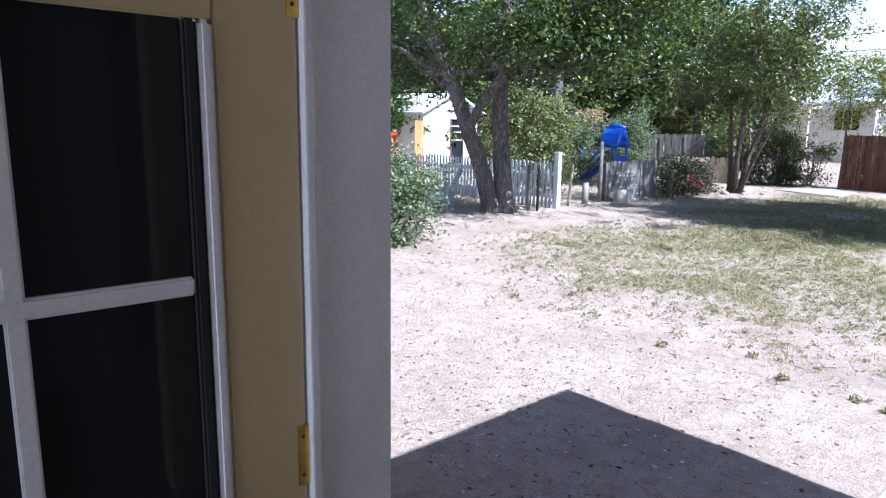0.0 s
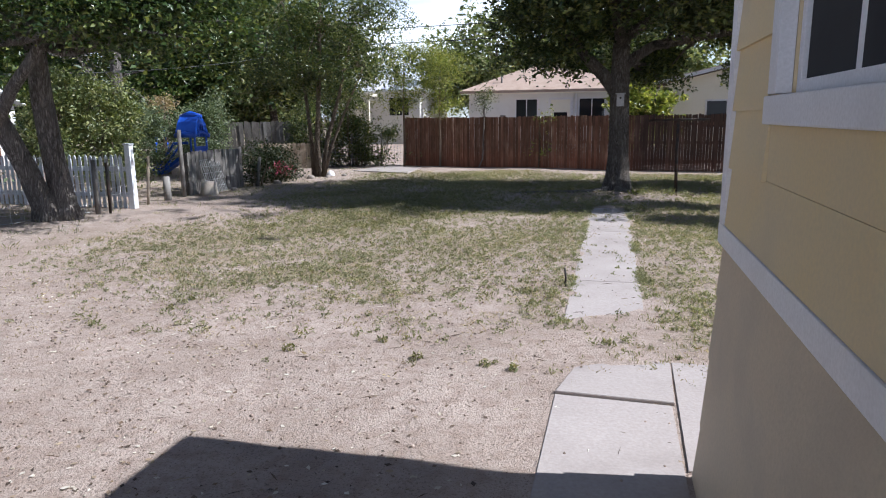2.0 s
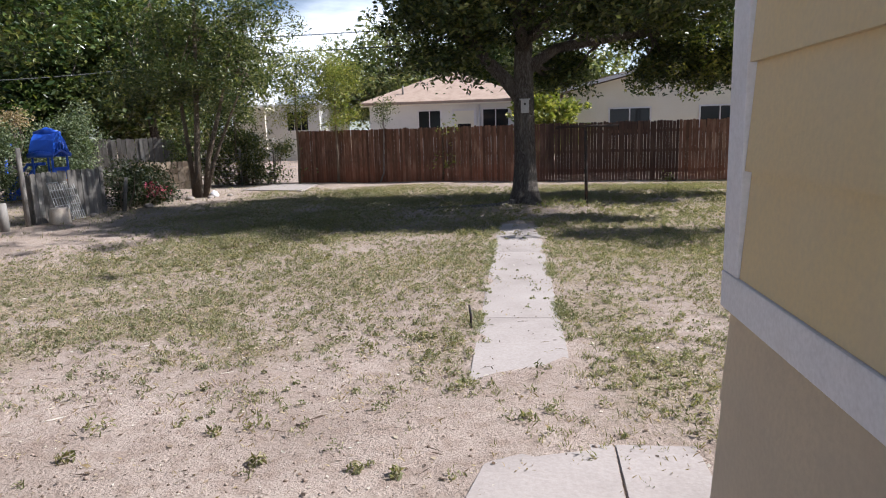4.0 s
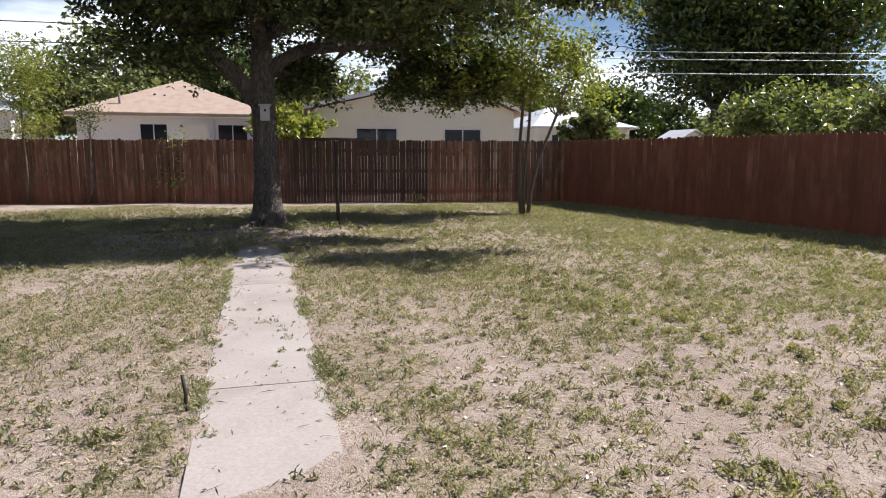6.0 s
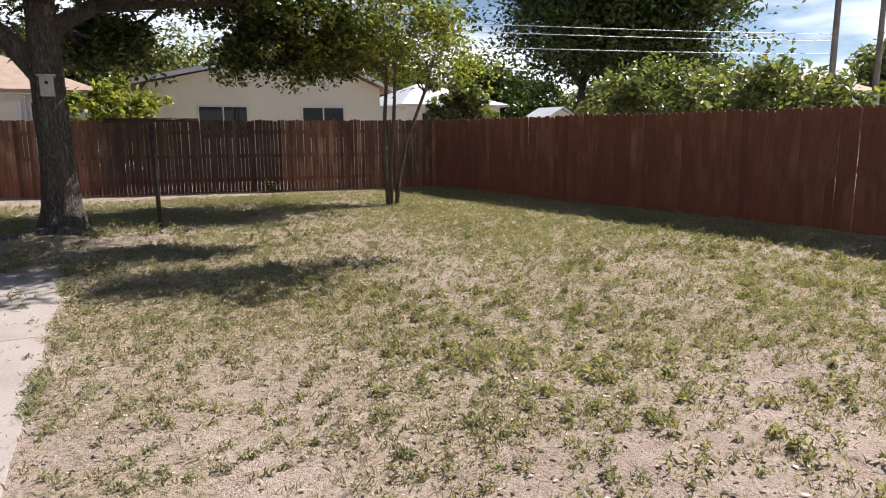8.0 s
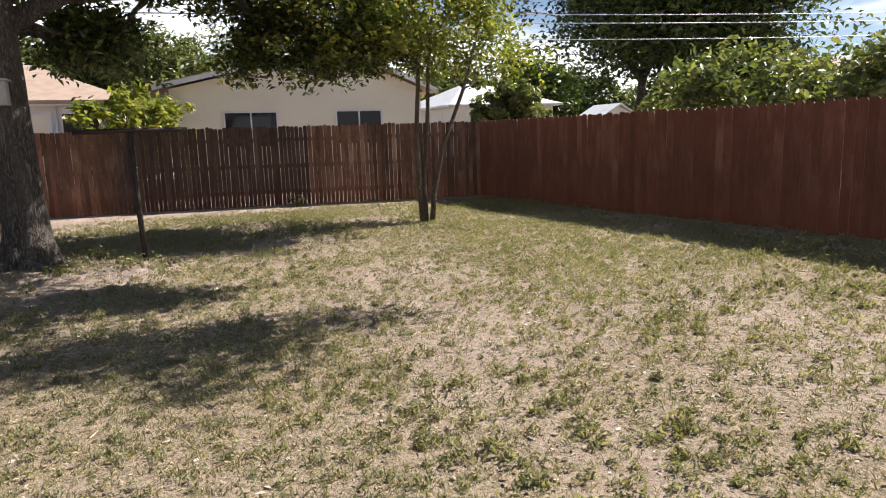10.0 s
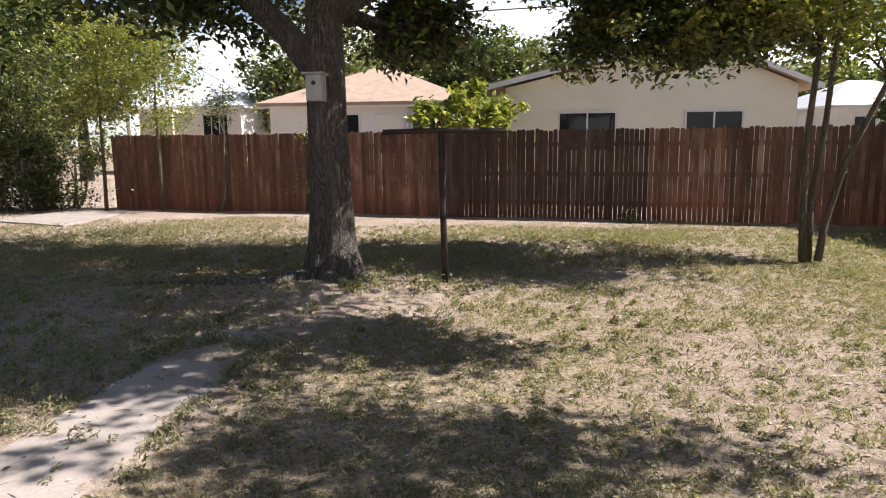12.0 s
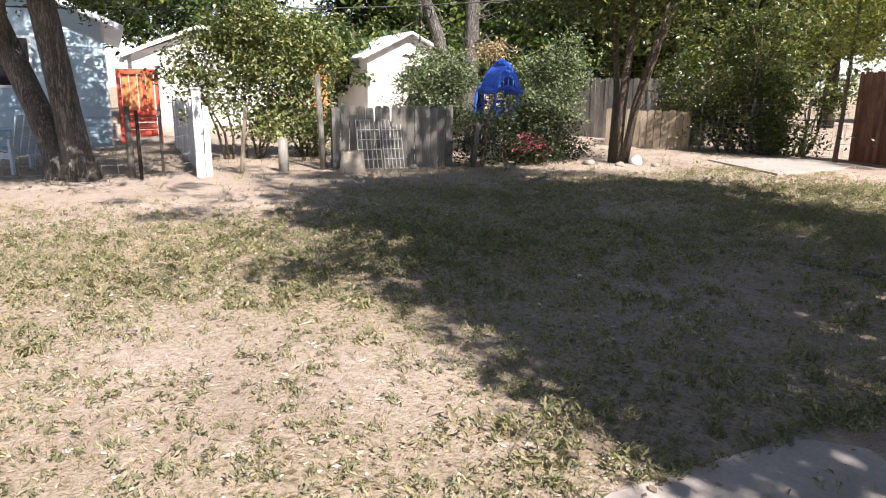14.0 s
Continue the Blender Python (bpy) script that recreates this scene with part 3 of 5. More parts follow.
# belt board, corner board
part("belt_board", boxes((WX - 0.032, WX + 0.02, -3.1, WY + 0.032, 1.235, 1.328), bevel=0.004), M_TRIM, wing, "white belt board")
part("belt_board", boxes((WX + 0.021, 5.5, WY - 0.018, WY + 0.032, 1.235, 1.328), bevel=0.004), M_TRIM, wing, "white belt board")
part("corner_board", boxes((WX - 0.03, WX + 0.02, WY - 0.08, WY + 0.03, 1.329, 2.6), bevel=0.003), M_TRIM, wing, "white corner board")
part("corner_board", boxes((WX + 0.021, WX + 0.12, WY - 0.018, WY + 0.03, 1.329, 2.6), bevel=0.003), M_TRIM, wing, "white corner board")
for c, d in ((1.329, 1.585), (1.585, 1.83), (1.83, 2.08), (2.08, 2.33), (2.33, 2.6)):
    for a, b in (((-3.1, WY - 0.082),) if d < 1.7 else ((-3.1, WIN[0] - 0.152), (WIN[1] + 0.137, WY - 0.082))):
        bm = bmesh.new()
        prism(bm, [(WX + 0.019, c), (WX - 0.024, c), (WX - 0.008, d + 0.004), (WX + 0.019, d + 0.004)], "y", a, b)
        part("siding_board", bm, M_SIDING, wing)
part("siding_board", boxes((WX - 0.006, WX + 0.019, WIN[0] - 0.15, WIN[1] + 0.135, 1.59, 1.78)), M_SIDING, wing)

# window in the wing
win = empty("window_wing")
tagged(win, "white sliding window with a deep sloping sill", "window", kind="structure")
y0, y1, z0, z1 = WIN
part("window_sill", boxes((WX - 0.036, WX + 0.05, y0 - 0.15, y1 + 0.135, z0 - 0.098, z0 - 0.005), bevel=0.006), M_TRIM, win)
for nm, d in (("casing", (WX - 0.03, WX + 0.019, y1, y1 + 0.11, z0, 2.6)), ("casing", (WX - 0.03, WX + 0.019, y0 - 0.11, y0, z0, 2.6)),
              ("casing", (WX - 0.03, WX + 0.019, y0, y1, z1, 2.6)),
              ("window_frame", (WX + 0.03, WX + 0.11, y1 - 0.045, y1, z0, z1)), ("window_frame", (WX + 0.03, WX + 0.11, y0, y0 + 0.045, z0, z1)),
              ("window_frame", (WX + 0.03, WX + 0.11, y0 + 0.045, y1 - 0.045, z0, z0 + 0.04)), ("window_frame", (WX + 0.03, WX + 0.11, y0 + 0.045, y1 - 0.045, z1 - 0.04, z1)),
              ("sash_bar", (WX + 0.045, WX + 0.085, (y0 + y1) / 2 - 0.02, (y0 + y1) / 2 + 0.02, z0 + 0.04, z1 - 0.04))):
    part(nm, boxes(d, bevel=0.003), M_TRIM, win)
for a, b in ((y0 + 0.047, (y0 + y1) / 2 - 0.022), ((y0 + y1) / 2 + 0.022, y1 - 0.047)):
    part("insect_screen", boxes((WX + 0.046, WX + 0.049, a, b, z0 + 0.042, z1 - 0.042)), M_SCREEN, win, "fine dark insect screen")
part("pane", boxes((WX + 0.06, WX + 0.066, y0 + 0.045, (y0 + y1) / 2 - 0.02, z0 + 0.04, z1 - 0.04)), M_GLASS, win)
part("pane", boxes((WX + 0.06, WX + 0.066, (y0 + y1) / 2 + 0.02, y1 - 0.045, z0 + 0.04, z1 - 0.04)), M_GLASS, win)

# roof over the wing and the room behind the door
roof = empty("roof")
tagged(roof, "low hipped roof with boxed white eaves", "roof", kind="structure")
RX, RY, RZ = 0.45, 0.03, 2.6
# unseen roof; the eave past the door is added to shade the jamb
bm = boxes((RX, 5.8, -9.2, RY, RZ, RZ + 0.12), (-6.2, RX, -9.2, -2.62, RZ, RZ + 0.12))
part("eaves", bm, M_TRIM, roof)
bm = bmesh.new()
b = [bm.verts.new(c) for c in ((RX - 0.02, RY + 0.02, RZ + 0.121), (5.82, RY + 0.02, RZ + 0.121), (5.82, -9.2, RZ + 0.121), (RX - 0.02, -9.2, RZ + 0.121), (3.1, -2.6, RZ + 1.2), (3.1, -6.6, RZ + 1.2))]
for f in ((0, 1, 4), (1, 2, 5, 4), (2, 3, 5), (3, 0, 4, 5), (3, 2, 1, 0)):
    bm.faces.new([b[i] for i in f])
part("shingles", bm, M_ROOF_TAN, roof)
bm = bmesh.new()
b = [bm.verts.new(c) for c in ((-6.2, -2.6, RZ + 0.122), (RX - 0.03, -2.6, RZ + 0.122), (RX - 0.03, -9.2, RZ + 0.122), (-6.2, -9.2, RZ + 0.122), (-6.2, -6.1, RZ + 1.0), (RX - 0.03, -6.1, RZ + 1.0))]
for f in ((0, 1, 5, 4), (2, 3, 4, 5), (1, 2, 5), (3, 0, 4), (3, 2, 1, 0)):
    bm.faces.new([b[i] for i in f])
part("shingles", bm, M_ROOF_TAN, roof)

# the room behind the door
JX, JY = -0.85, -3.11       # outer edge of the left jamb
FLOOR = 0.36
room = empty("wall_room")
tagged(room, "plain plaster room walls behind the door", "wall", kind="structure")
part("wall_door_side", boxes((-6.0, JX - 0.102, -3.35, -3.12, -0.05, 2.6), (JX - 0.102, 0.43, -3.35, -3.12, FLOOR + 2.06, 2.6), (0.43, 0.55, -3.35, -3.11, -0.05, 2.6)), M_SIDING, room)
# the gap in the back wall is assumed, unseen, left for the fill lamp
part("wall_back", boxes((-6.0, -2.6, -9.0, -8.9, -0.05, 2.6), (0.6, 5.3, -9.0, -8.9, -0.05, 2.6), (-2.6, 0.6, -9.0, -8.9, -0.05, 0.9), (-2.6, 0.6, -9.0, -8.9, 2.2, 2.6), (-6.1, -6.0, -9.0, -3.16, -0.05, 2.6), (2.0, 2.1, -8.9, -3.12, FLOOR, 2.6)), M_PLASTER, room)
tagged(part("floor", boxes((-6.0, 5.3, -8.9, -3.12, FLOOR - 0.15, FLOOR)), M_FLOORWOOD, None), "worn brown indoor floorboards", "floor", kind="structure")
tagged(part("ceiling", boxes((-6.0, 5.3, -8.9, -3.36, 2.54, 2.595)), M_PLASTER, None), "plain plaster ceiling", "ceiling", kind="structure")
step = part("door_step", boxes((-0.95, 0.42, -3.15, -2.55, -0.08, 0.2), bevel=0.012), M_CONCRETE, None)
tagged(step, "grey concrete door step", "step", kind="structure")

# fill lamp added to brighten the jamb, at an assumed opening out of sight behind
lamp = new("room_fill_light", bpy.data.lights.new("room_fill_light", "AREA"))
lamp.data.shape, lamp.data.size, lamp.data.size_y, lamp.data.energy = "RECTANGLE", 3.1, 1.25, 75
lamp.matrix_world = look((-1.0, -8.95, 1.55), (-1.0, 0, 1.3))

# door frame and the open glazed door
door = empty("door_1")
tagged(door, "open yellow and white glazed back door", "door", kind="structure")
part("jamb", boxes((JX - 0.1, JX, -3.362, -3.105, FLOOR, FLOOR + 2.05), bevel=0.005), M_TRIM, door, "white door jamb")
part("stop_bead", boxes((JX - 0.02, JX + 0.016, -3.374, -3.345, FLOOR, FLOOR + 2.05), bevel=0.006), M_TRIM, door)
part("head", boxes((JX, 0.43, -3.362, -3.105, FLOOR + 2.0, FLOOR + 2.05)), M_TRIM, door)
leaf = Matrix.Translation((JX - 0.03, -3.382, FLOOR)) @ Matrix.Rotation(radians(269), 4, "Z")


def leaf_part(name, d, mat_, label="", bevel=0.004):
    bm = bmesh.new()
    box(bm, *d)
    if bevel:
        bmesh.ops.bevel(bm, geom=list(bm.edges), offset=bevel, segments=2, affect="EDGES")
    ob = part(name, bm, mat_, door, label)
    ob.matrix_basis = leaf
    return ob


leaf_part("stile", (0.0, 0.2, -0.022, 0.022, 0.01, 2.03), M_DOORYELLOW, "yellow painted hinge stile")
leaf_part("stile", (1.02, 1.22, -0.022, 0.022, 0.01, 2.03), M_DOORYELLOW)
for a, b in ((0.01, 0.3), (1.83, 2.03)):
    leaf_part("rail", (0.201, 1.019, -0.022, 0.022, a, b), M_DOORYELLOW)
leaf_part("glazing_bead", (0.202, 0.235, -0.03, 0.03, 0.301, 1.829), M_TRIM, "white rounded glazing bead", 0.01)
leaf_part("glazing_bead", (0.236, 0.265, -0.022, 0.022, 0.301, 1.829), M_SCREEN, "dark inner glazing bead", 0.006)
leaf_part("glazing_bead", (0.985, 1.018, -0.03, 0.03, 0.301, 1.829), M_TRIM, "", 0.01)
for z in (0.62, 1.24):
    leaf_part("muntin", (0.266, 0.984, -0.02, 0.02, z - 0.022, z + 0.022), M_TRIM, "white muntin", 0.006)
leaf_part("muntin", (0.6, 0.64, -0.019, 0.019, 0.302, 1.828), M_TRIM, "white muntin", 0.005)
leaf_part("pane", (0.266, 0.984, -0.003, 0.003, 0.302, 1.828), M_GLASS, "", 0)
for z in (0.2, 0.74, 1.94):
    hinge = leaf_part("hinge", (-0.008, 0.024, 0.0225, 0.027, z - 0.085, z + 0.085), M_BRASS, "brass hinge", 0.001)
    for k in (-0.055, 0.055):
        tubes("screw", [([(0.01, 0.0265, z + k), (0.01, 0.029, z + k)], 0.005)], M_IRON, hinge, 8)

# ---- concrete ----
def slab(name, outline, z0, z1, label, tilt=0.0, group="", material=M_CONCRETE):
    bm = bmesh.new()
    prism(bm, outline, "z", z0, z1)
    bmesh.ops.bevel(bm, geom=[e for e in bm.edges if all(v.co.z > z1 - 0.001 for v in e.verts)], offset=0.004, segments=2, affect="EDGES")
    for v in bm.verts:
        v.co.z += tilt * (v.co.y - outline[0][1])
    ob = part(name, bm, material, None)
    return tagged(ob, label, "paving slab", group, "structure")


slab("pavement_house", [(-0.33, -1.6), (0.43, -1.6), (0.44, 0.72), (-0.3, 0.75)], -0.08, 0.006, "sunlit pale concrete slab beside the house")
slab("pavement_heaved", [(-0.3, 0.762), (0.455, 0.732), (0.49, 1.5), (0.1, 1.52), (-0.2, 1.25)], -0.08, 0.022, "heaved concrete slab with a raised cracked edge", -0.022)
slab("pavement_strip", [(0.452, -0.1), (0.9, -0.1), (0.92, 1.5), (0.496, 1.5)], -0.08, 0.01, "narrow concrete strip by the house corner")
ys = [2.3, 3.95, 7.3, 10.9]
for a, b in zip(ys, ys[1:]):
    slab("pavement_walk", [(-0.355, a + 0.002), (0.36, a + 0.002), (0.36, b - 0.002), (-0.36, b - 0.002)], -0.08, 0.008, "pale concrete garden walk section", group="garden walk sections")
slab("pavement_pad", [(-8.7, 18.4), (-6.5, 17.65), (-6.75, 20.2), (-8.3, 20.7)], -0.08, 0.04, "sunlit concrete pad by the fence end")

# ---- fences ----
def picket_mesh(name, w, t, h, cut, material):
    bm = bmesh.new()
    prism(bm, [(-w / 2, 0), (w / 2, 0), (w / 2, h - cut), (w / 2 - cut * 0.7, h), (-w / 2 + cut * 0.7, h), (-w / 2, h - cut)], "y", -t / 2, t / 2)
    bmesh.ops.recalc_face_normals(bm, faces=bm.faces)
    me = bpy.data.meshes.new(name)
    bm.to_mesh(me)
    bm.free()
    me.materials.append(material)
    return me


def board_fence(name, a, b, h, w, gap, material, label, seed, cut=0.035, rails=(0.35, 0.95, 1.55), rail_side=1, posts=2.4, lean=0.012, group="", uneven=0.02, post_h=None, stained=None):
    """Upright boards from a to b on rails and posts behind them."""
    a, b = Vector((*a, 0)), Vector((*b, 0))
    d = b - a
    L, ang = d.length, math.degrees(math.atan2(d.y, d.x))
    top = empty(name, (a.x, a.y, -0.03), ang)
    tagged(top, label, "fence", group)
    r = random.Random(seed)
    meshes = [picket_mesh("board", w * k, 0.017, h + 0.03 + dh, cut, material) for k, dh in ((1, 0), (0.97, 0.012), (0.99, -0.018), (1.0, -0.008))]
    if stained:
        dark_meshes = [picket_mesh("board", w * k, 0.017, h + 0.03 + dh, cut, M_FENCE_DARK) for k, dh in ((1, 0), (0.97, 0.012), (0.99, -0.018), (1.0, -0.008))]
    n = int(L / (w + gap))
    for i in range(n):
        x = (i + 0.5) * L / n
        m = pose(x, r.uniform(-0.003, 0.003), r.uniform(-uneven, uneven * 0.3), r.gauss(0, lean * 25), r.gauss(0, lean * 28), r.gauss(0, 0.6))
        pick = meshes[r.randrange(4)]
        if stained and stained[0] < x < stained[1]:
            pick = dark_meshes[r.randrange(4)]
        share("board", pick, top, m)
    for z in rails:
        part("rail", boxes((0.0, L, 0.012 * rail_side, 0.05 * rail_side, z - 0.045, z + 0.045)), material, top)
    k = max(int(L / posts), 1)
    for i in range(k + 1):
        x = min(max(i * L / k, 0.05), L - 0.05)
        part("post", boxes((x - 0.045, x + 0.045, 0.052 * rail_side, 0.142 * rail_side, -0.05, (post_h or h) - 0.02)), material, top)
    return top


FA, FC = (-7.78, 21.5), (8.96, 18.47)
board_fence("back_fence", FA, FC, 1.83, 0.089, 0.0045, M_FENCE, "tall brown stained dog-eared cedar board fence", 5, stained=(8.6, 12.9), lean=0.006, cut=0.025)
board_fence("side_fence", (8.97, 18.5), (12.35, -4.5), 1.83, 0.14, 0.001, M_FENCE_RED, "tall red-brown stained board fence in shade", 6, lean=0.006, uneven=0.012)

# white picket fence behind the elm
pf = board_fence("picket_fence", (-15.7, 8.75), (-9.9, 8.7), 1.12, 0.075, 0.055, M_WHITEWOOD, "weathered white picket fence with pointed tops", 9, cut=0.05, rails=(0.3, 0.85), uneven=0.02, lean=0.015)
gp = empty("gate_post", (-9.85, 8.66, -0.05))
tagged(gp, "white square gate post with flat cap", "post")
part("shaft", boxes((-0.065, 0.065, -0.065, 0.065, 0, 1.38), bevel=0.006), M_WHITEWOOD, gp)
part("cap", boxes((-0.085, 0.085, -0.085, 0.085, 1.381, 1.41), bevel=0.006), M_WHITEWOOD, gp)


def round_post(name, x, y, h, r, mat_, label, lean=(0, 0)):
    ob = tubes(name, [([(0, 0, -0.06), (lean[0] * 0.5, lean[1] * 0.5, h * 0.5), (lean[0], lean[1], h)], [r, r * 0.95, r * 0.85])], mat_, None, 9, 0.05)
    ob.location = (x, y, 0)
    return tagged(ob, label, "post")


round_post("wooden_post", -9.91, 7.68, 1.08, 0.05, M_GREYWOOD, "grey weathered round wooden post")
round_post("steel_post", -9.72, 7.8, 1.02, 0.028, M_IRON, "dark thin steel fence post")

# grey fence runs on the far side of the yard
board_fence("grey_board_fence", (-10.0, 10.85), (-9.85, 13.1), 1.08, 0.14, 0.004, M_GREYWOOD, "low grey weathered dog-eared board fence", 12, rails=(0.3, 0.8), posts=2.6)
board_fence("grey_privacy_fence", (-16.2, 20.2), (-11.9, 21.6), 1.75, 0.15, 0.003, M_GREYWOOD, "tall grey weathered privacy fence", 13)
board_fence("tan_fence_panel", (-12.6, 18.9), (-10.85, 20.04), 0.95, 0.16, 0.002, M_TANWOOD, "low sun-bleached tan fence panel", 14, rails=(0.25, 0.7), posts=1.7)

# ---- the clothes-line post and the nesting box ----
pole = empty("clothesline_post", (1.49, 12.99, 0))
tagged(pole, "rusty dark iron clothes-line post with crossbar", "clothesline post")
tubes("upright", [([(0.02, 0, -0.08), (0.0, 0, 0.8), (-0.01, 0, 1.67)], 0.036)], M_IRON, pole, 10, 0.03)
tubes("crossbar", [([(-0.66, -0.02, 1.69), (0.0, 0, 1.705), (0.68, 0.02, 1.70)], 0.03)], M_IRON, pole, 10, 0.02)
for x in (-0.6, -0.25, 0.3, 0.62):
    tubes("hook", [([(x, 0, 1.67), (x, 0.0, 1.63), (x + 0.025, 0, 1.615), (x + 0.03, 0, 1.64)], 0.006)], M_IRON, pole, 6)
nest = empty("nesting_box", (0.17, 12.70, 2.02))
tagged(nest, "weathered white wooden nesting box on the trunk", "bird box")
part("body", boxes((-0.085, 0.085, -0.09, 0.1, 0, 0.27), bevel=0.005), M_NEST, nest)
part("lid", boxes((-0.115, 0.115, -0.13, 0.1, 0.271, 0.295), bevel=0.004), M_NEST, nest)
# dark disc on the front; the entrance's inner shade is put into its colour
tubes("hole_disc", [([(0, -0.0925, 0.185), (0, -0.088, 0.185)], 0.024)], M_IRON, nest, 14, smooth=False)

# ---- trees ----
# 8.7 m blob, most of last row: unseen boughs added for ground shade
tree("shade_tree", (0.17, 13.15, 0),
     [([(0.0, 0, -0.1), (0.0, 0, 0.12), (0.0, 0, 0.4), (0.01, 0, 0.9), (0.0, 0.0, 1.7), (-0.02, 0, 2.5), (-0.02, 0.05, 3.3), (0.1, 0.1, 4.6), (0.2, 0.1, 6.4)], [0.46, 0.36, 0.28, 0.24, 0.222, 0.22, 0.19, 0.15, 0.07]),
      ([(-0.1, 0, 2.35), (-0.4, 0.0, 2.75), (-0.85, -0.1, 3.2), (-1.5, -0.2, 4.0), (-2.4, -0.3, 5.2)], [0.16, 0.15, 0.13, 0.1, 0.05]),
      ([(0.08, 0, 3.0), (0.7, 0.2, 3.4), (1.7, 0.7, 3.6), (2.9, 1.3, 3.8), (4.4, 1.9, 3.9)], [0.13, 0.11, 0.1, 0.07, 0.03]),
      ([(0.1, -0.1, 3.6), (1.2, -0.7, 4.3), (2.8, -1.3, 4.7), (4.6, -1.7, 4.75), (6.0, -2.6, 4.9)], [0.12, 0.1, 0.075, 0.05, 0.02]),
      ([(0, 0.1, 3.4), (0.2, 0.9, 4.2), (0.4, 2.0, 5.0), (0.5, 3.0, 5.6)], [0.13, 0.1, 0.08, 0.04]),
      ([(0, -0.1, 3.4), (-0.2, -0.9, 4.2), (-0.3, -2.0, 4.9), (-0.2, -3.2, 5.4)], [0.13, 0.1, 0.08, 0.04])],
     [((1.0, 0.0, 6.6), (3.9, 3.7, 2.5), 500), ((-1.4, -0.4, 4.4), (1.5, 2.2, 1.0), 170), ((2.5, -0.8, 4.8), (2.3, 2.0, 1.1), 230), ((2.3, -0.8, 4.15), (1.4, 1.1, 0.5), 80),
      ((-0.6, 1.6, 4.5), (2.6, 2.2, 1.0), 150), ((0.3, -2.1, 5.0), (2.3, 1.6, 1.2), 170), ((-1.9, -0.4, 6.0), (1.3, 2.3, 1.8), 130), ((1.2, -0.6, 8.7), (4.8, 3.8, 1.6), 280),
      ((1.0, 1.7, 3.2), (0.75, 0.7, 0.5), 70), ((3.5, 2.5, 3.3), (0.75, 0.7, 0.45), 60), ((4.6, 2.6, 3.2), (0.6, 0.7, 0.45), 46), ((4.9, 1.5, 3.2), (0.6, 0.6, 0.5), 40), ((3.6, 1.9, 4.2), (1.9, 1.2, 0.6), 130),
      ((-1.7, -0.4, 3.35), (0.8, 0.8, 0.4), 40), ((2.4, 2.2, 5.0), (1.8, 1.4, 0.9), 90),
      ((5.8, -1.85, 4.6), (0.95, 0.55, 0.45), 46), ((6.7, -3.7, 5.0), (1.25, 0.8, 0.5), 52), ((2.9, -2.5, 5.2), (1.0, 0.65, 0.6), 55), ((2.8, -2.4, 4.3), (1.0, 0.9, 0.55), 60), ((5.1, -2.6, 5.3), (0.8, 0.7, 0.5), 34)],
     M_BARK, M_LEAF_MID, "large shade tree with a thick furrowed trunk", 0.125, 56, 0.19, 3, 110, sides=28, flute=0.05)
tree("young_tree", (6.02, 14.45, 0),
     [([(-0.06, 0, -0.05), (-0.1, 0.02, 0.6), (-0.12, 0.03, 1.6), (-0.02, 0.1, 2.6), (-0.1, 0.1, 4.4)], [0.06, 0.046, 0.039, 0.034, 0.016]),
      ([(0.0, 0.05, -0.05), (0.0, 0.06, 0.7), (0.1, 0.05, 1.8), (0.12, 0.0, 2.6), (0.3, -0.1, 4.6)], [0.052, 0.042, 0.035, 0.03, 0.012]),
      ([(0.1, 0, -0.05), (0.16, 0, 0.5), (0.34, -0.02, 1.3), (0.75, -0.05, 2.3), (1.05, -0.1, 3.3)], [0.052, 0.043, 0.038, 0.031, 0.014])],
     [((0.1, 0.2, 3.9), (1.6, 1.5, 1.1), 230), ((0.0, 0.2, 3.1), (1.0, 1.0, 0.35), 34), ((1.5, 0.4, 3.15), (0.95, 1.0, 0.55), 75), ((0.7, 1.2, 3.4), (1.1, 0.8, 0.6), 50), ((-1.0, -0.2, 3.4), (1.0, 1.0, 0.8), 40), ((0.2, 0, 5.0), (1.2, 1.1, 0.9), 60)],
     M_BARK_THIN, M_LEAF_LIME, "young multi-stemmed tree with yellow-green leaves", 0.1, 30, 0.17, 4, 36, flute=0.02)
elm_stems = [([(-0.1, -0.12, -0.1), (-0.12, -0.15, 0.3), (-0.2, -0.34, 1.0), (-0.42, -0.7, 2.1), (-0.62, -1.0, 3.1), (-1.2, -1.4, 4.8), (-1.9, -1.6, 6.4)], [0.3, 0.21, 0.18, 0.165, 0.145, 0.1, 0.05]),
             ([(0.12, 0.14, -0.1), (0.1, 0.12, 0.3), (0.07, 0.03, 1.1), (0.07, -0.08, 2.2), (0.17, -0.2, 3.2), (0.4, -0.2, 4.8), (0.7, 0.0, 6.6)], [0.3, 0.22, 0.19, 0.18, 0.16, 0.11, 0.05]),
             ([(-0.42, -0.7, 1.7), (0.0, -0.65, 2.35), (0.5, -0.6, 2.9), (1.2, -0.5, 3.9)], [0.11, 0.1, 0.085, 0.05])]
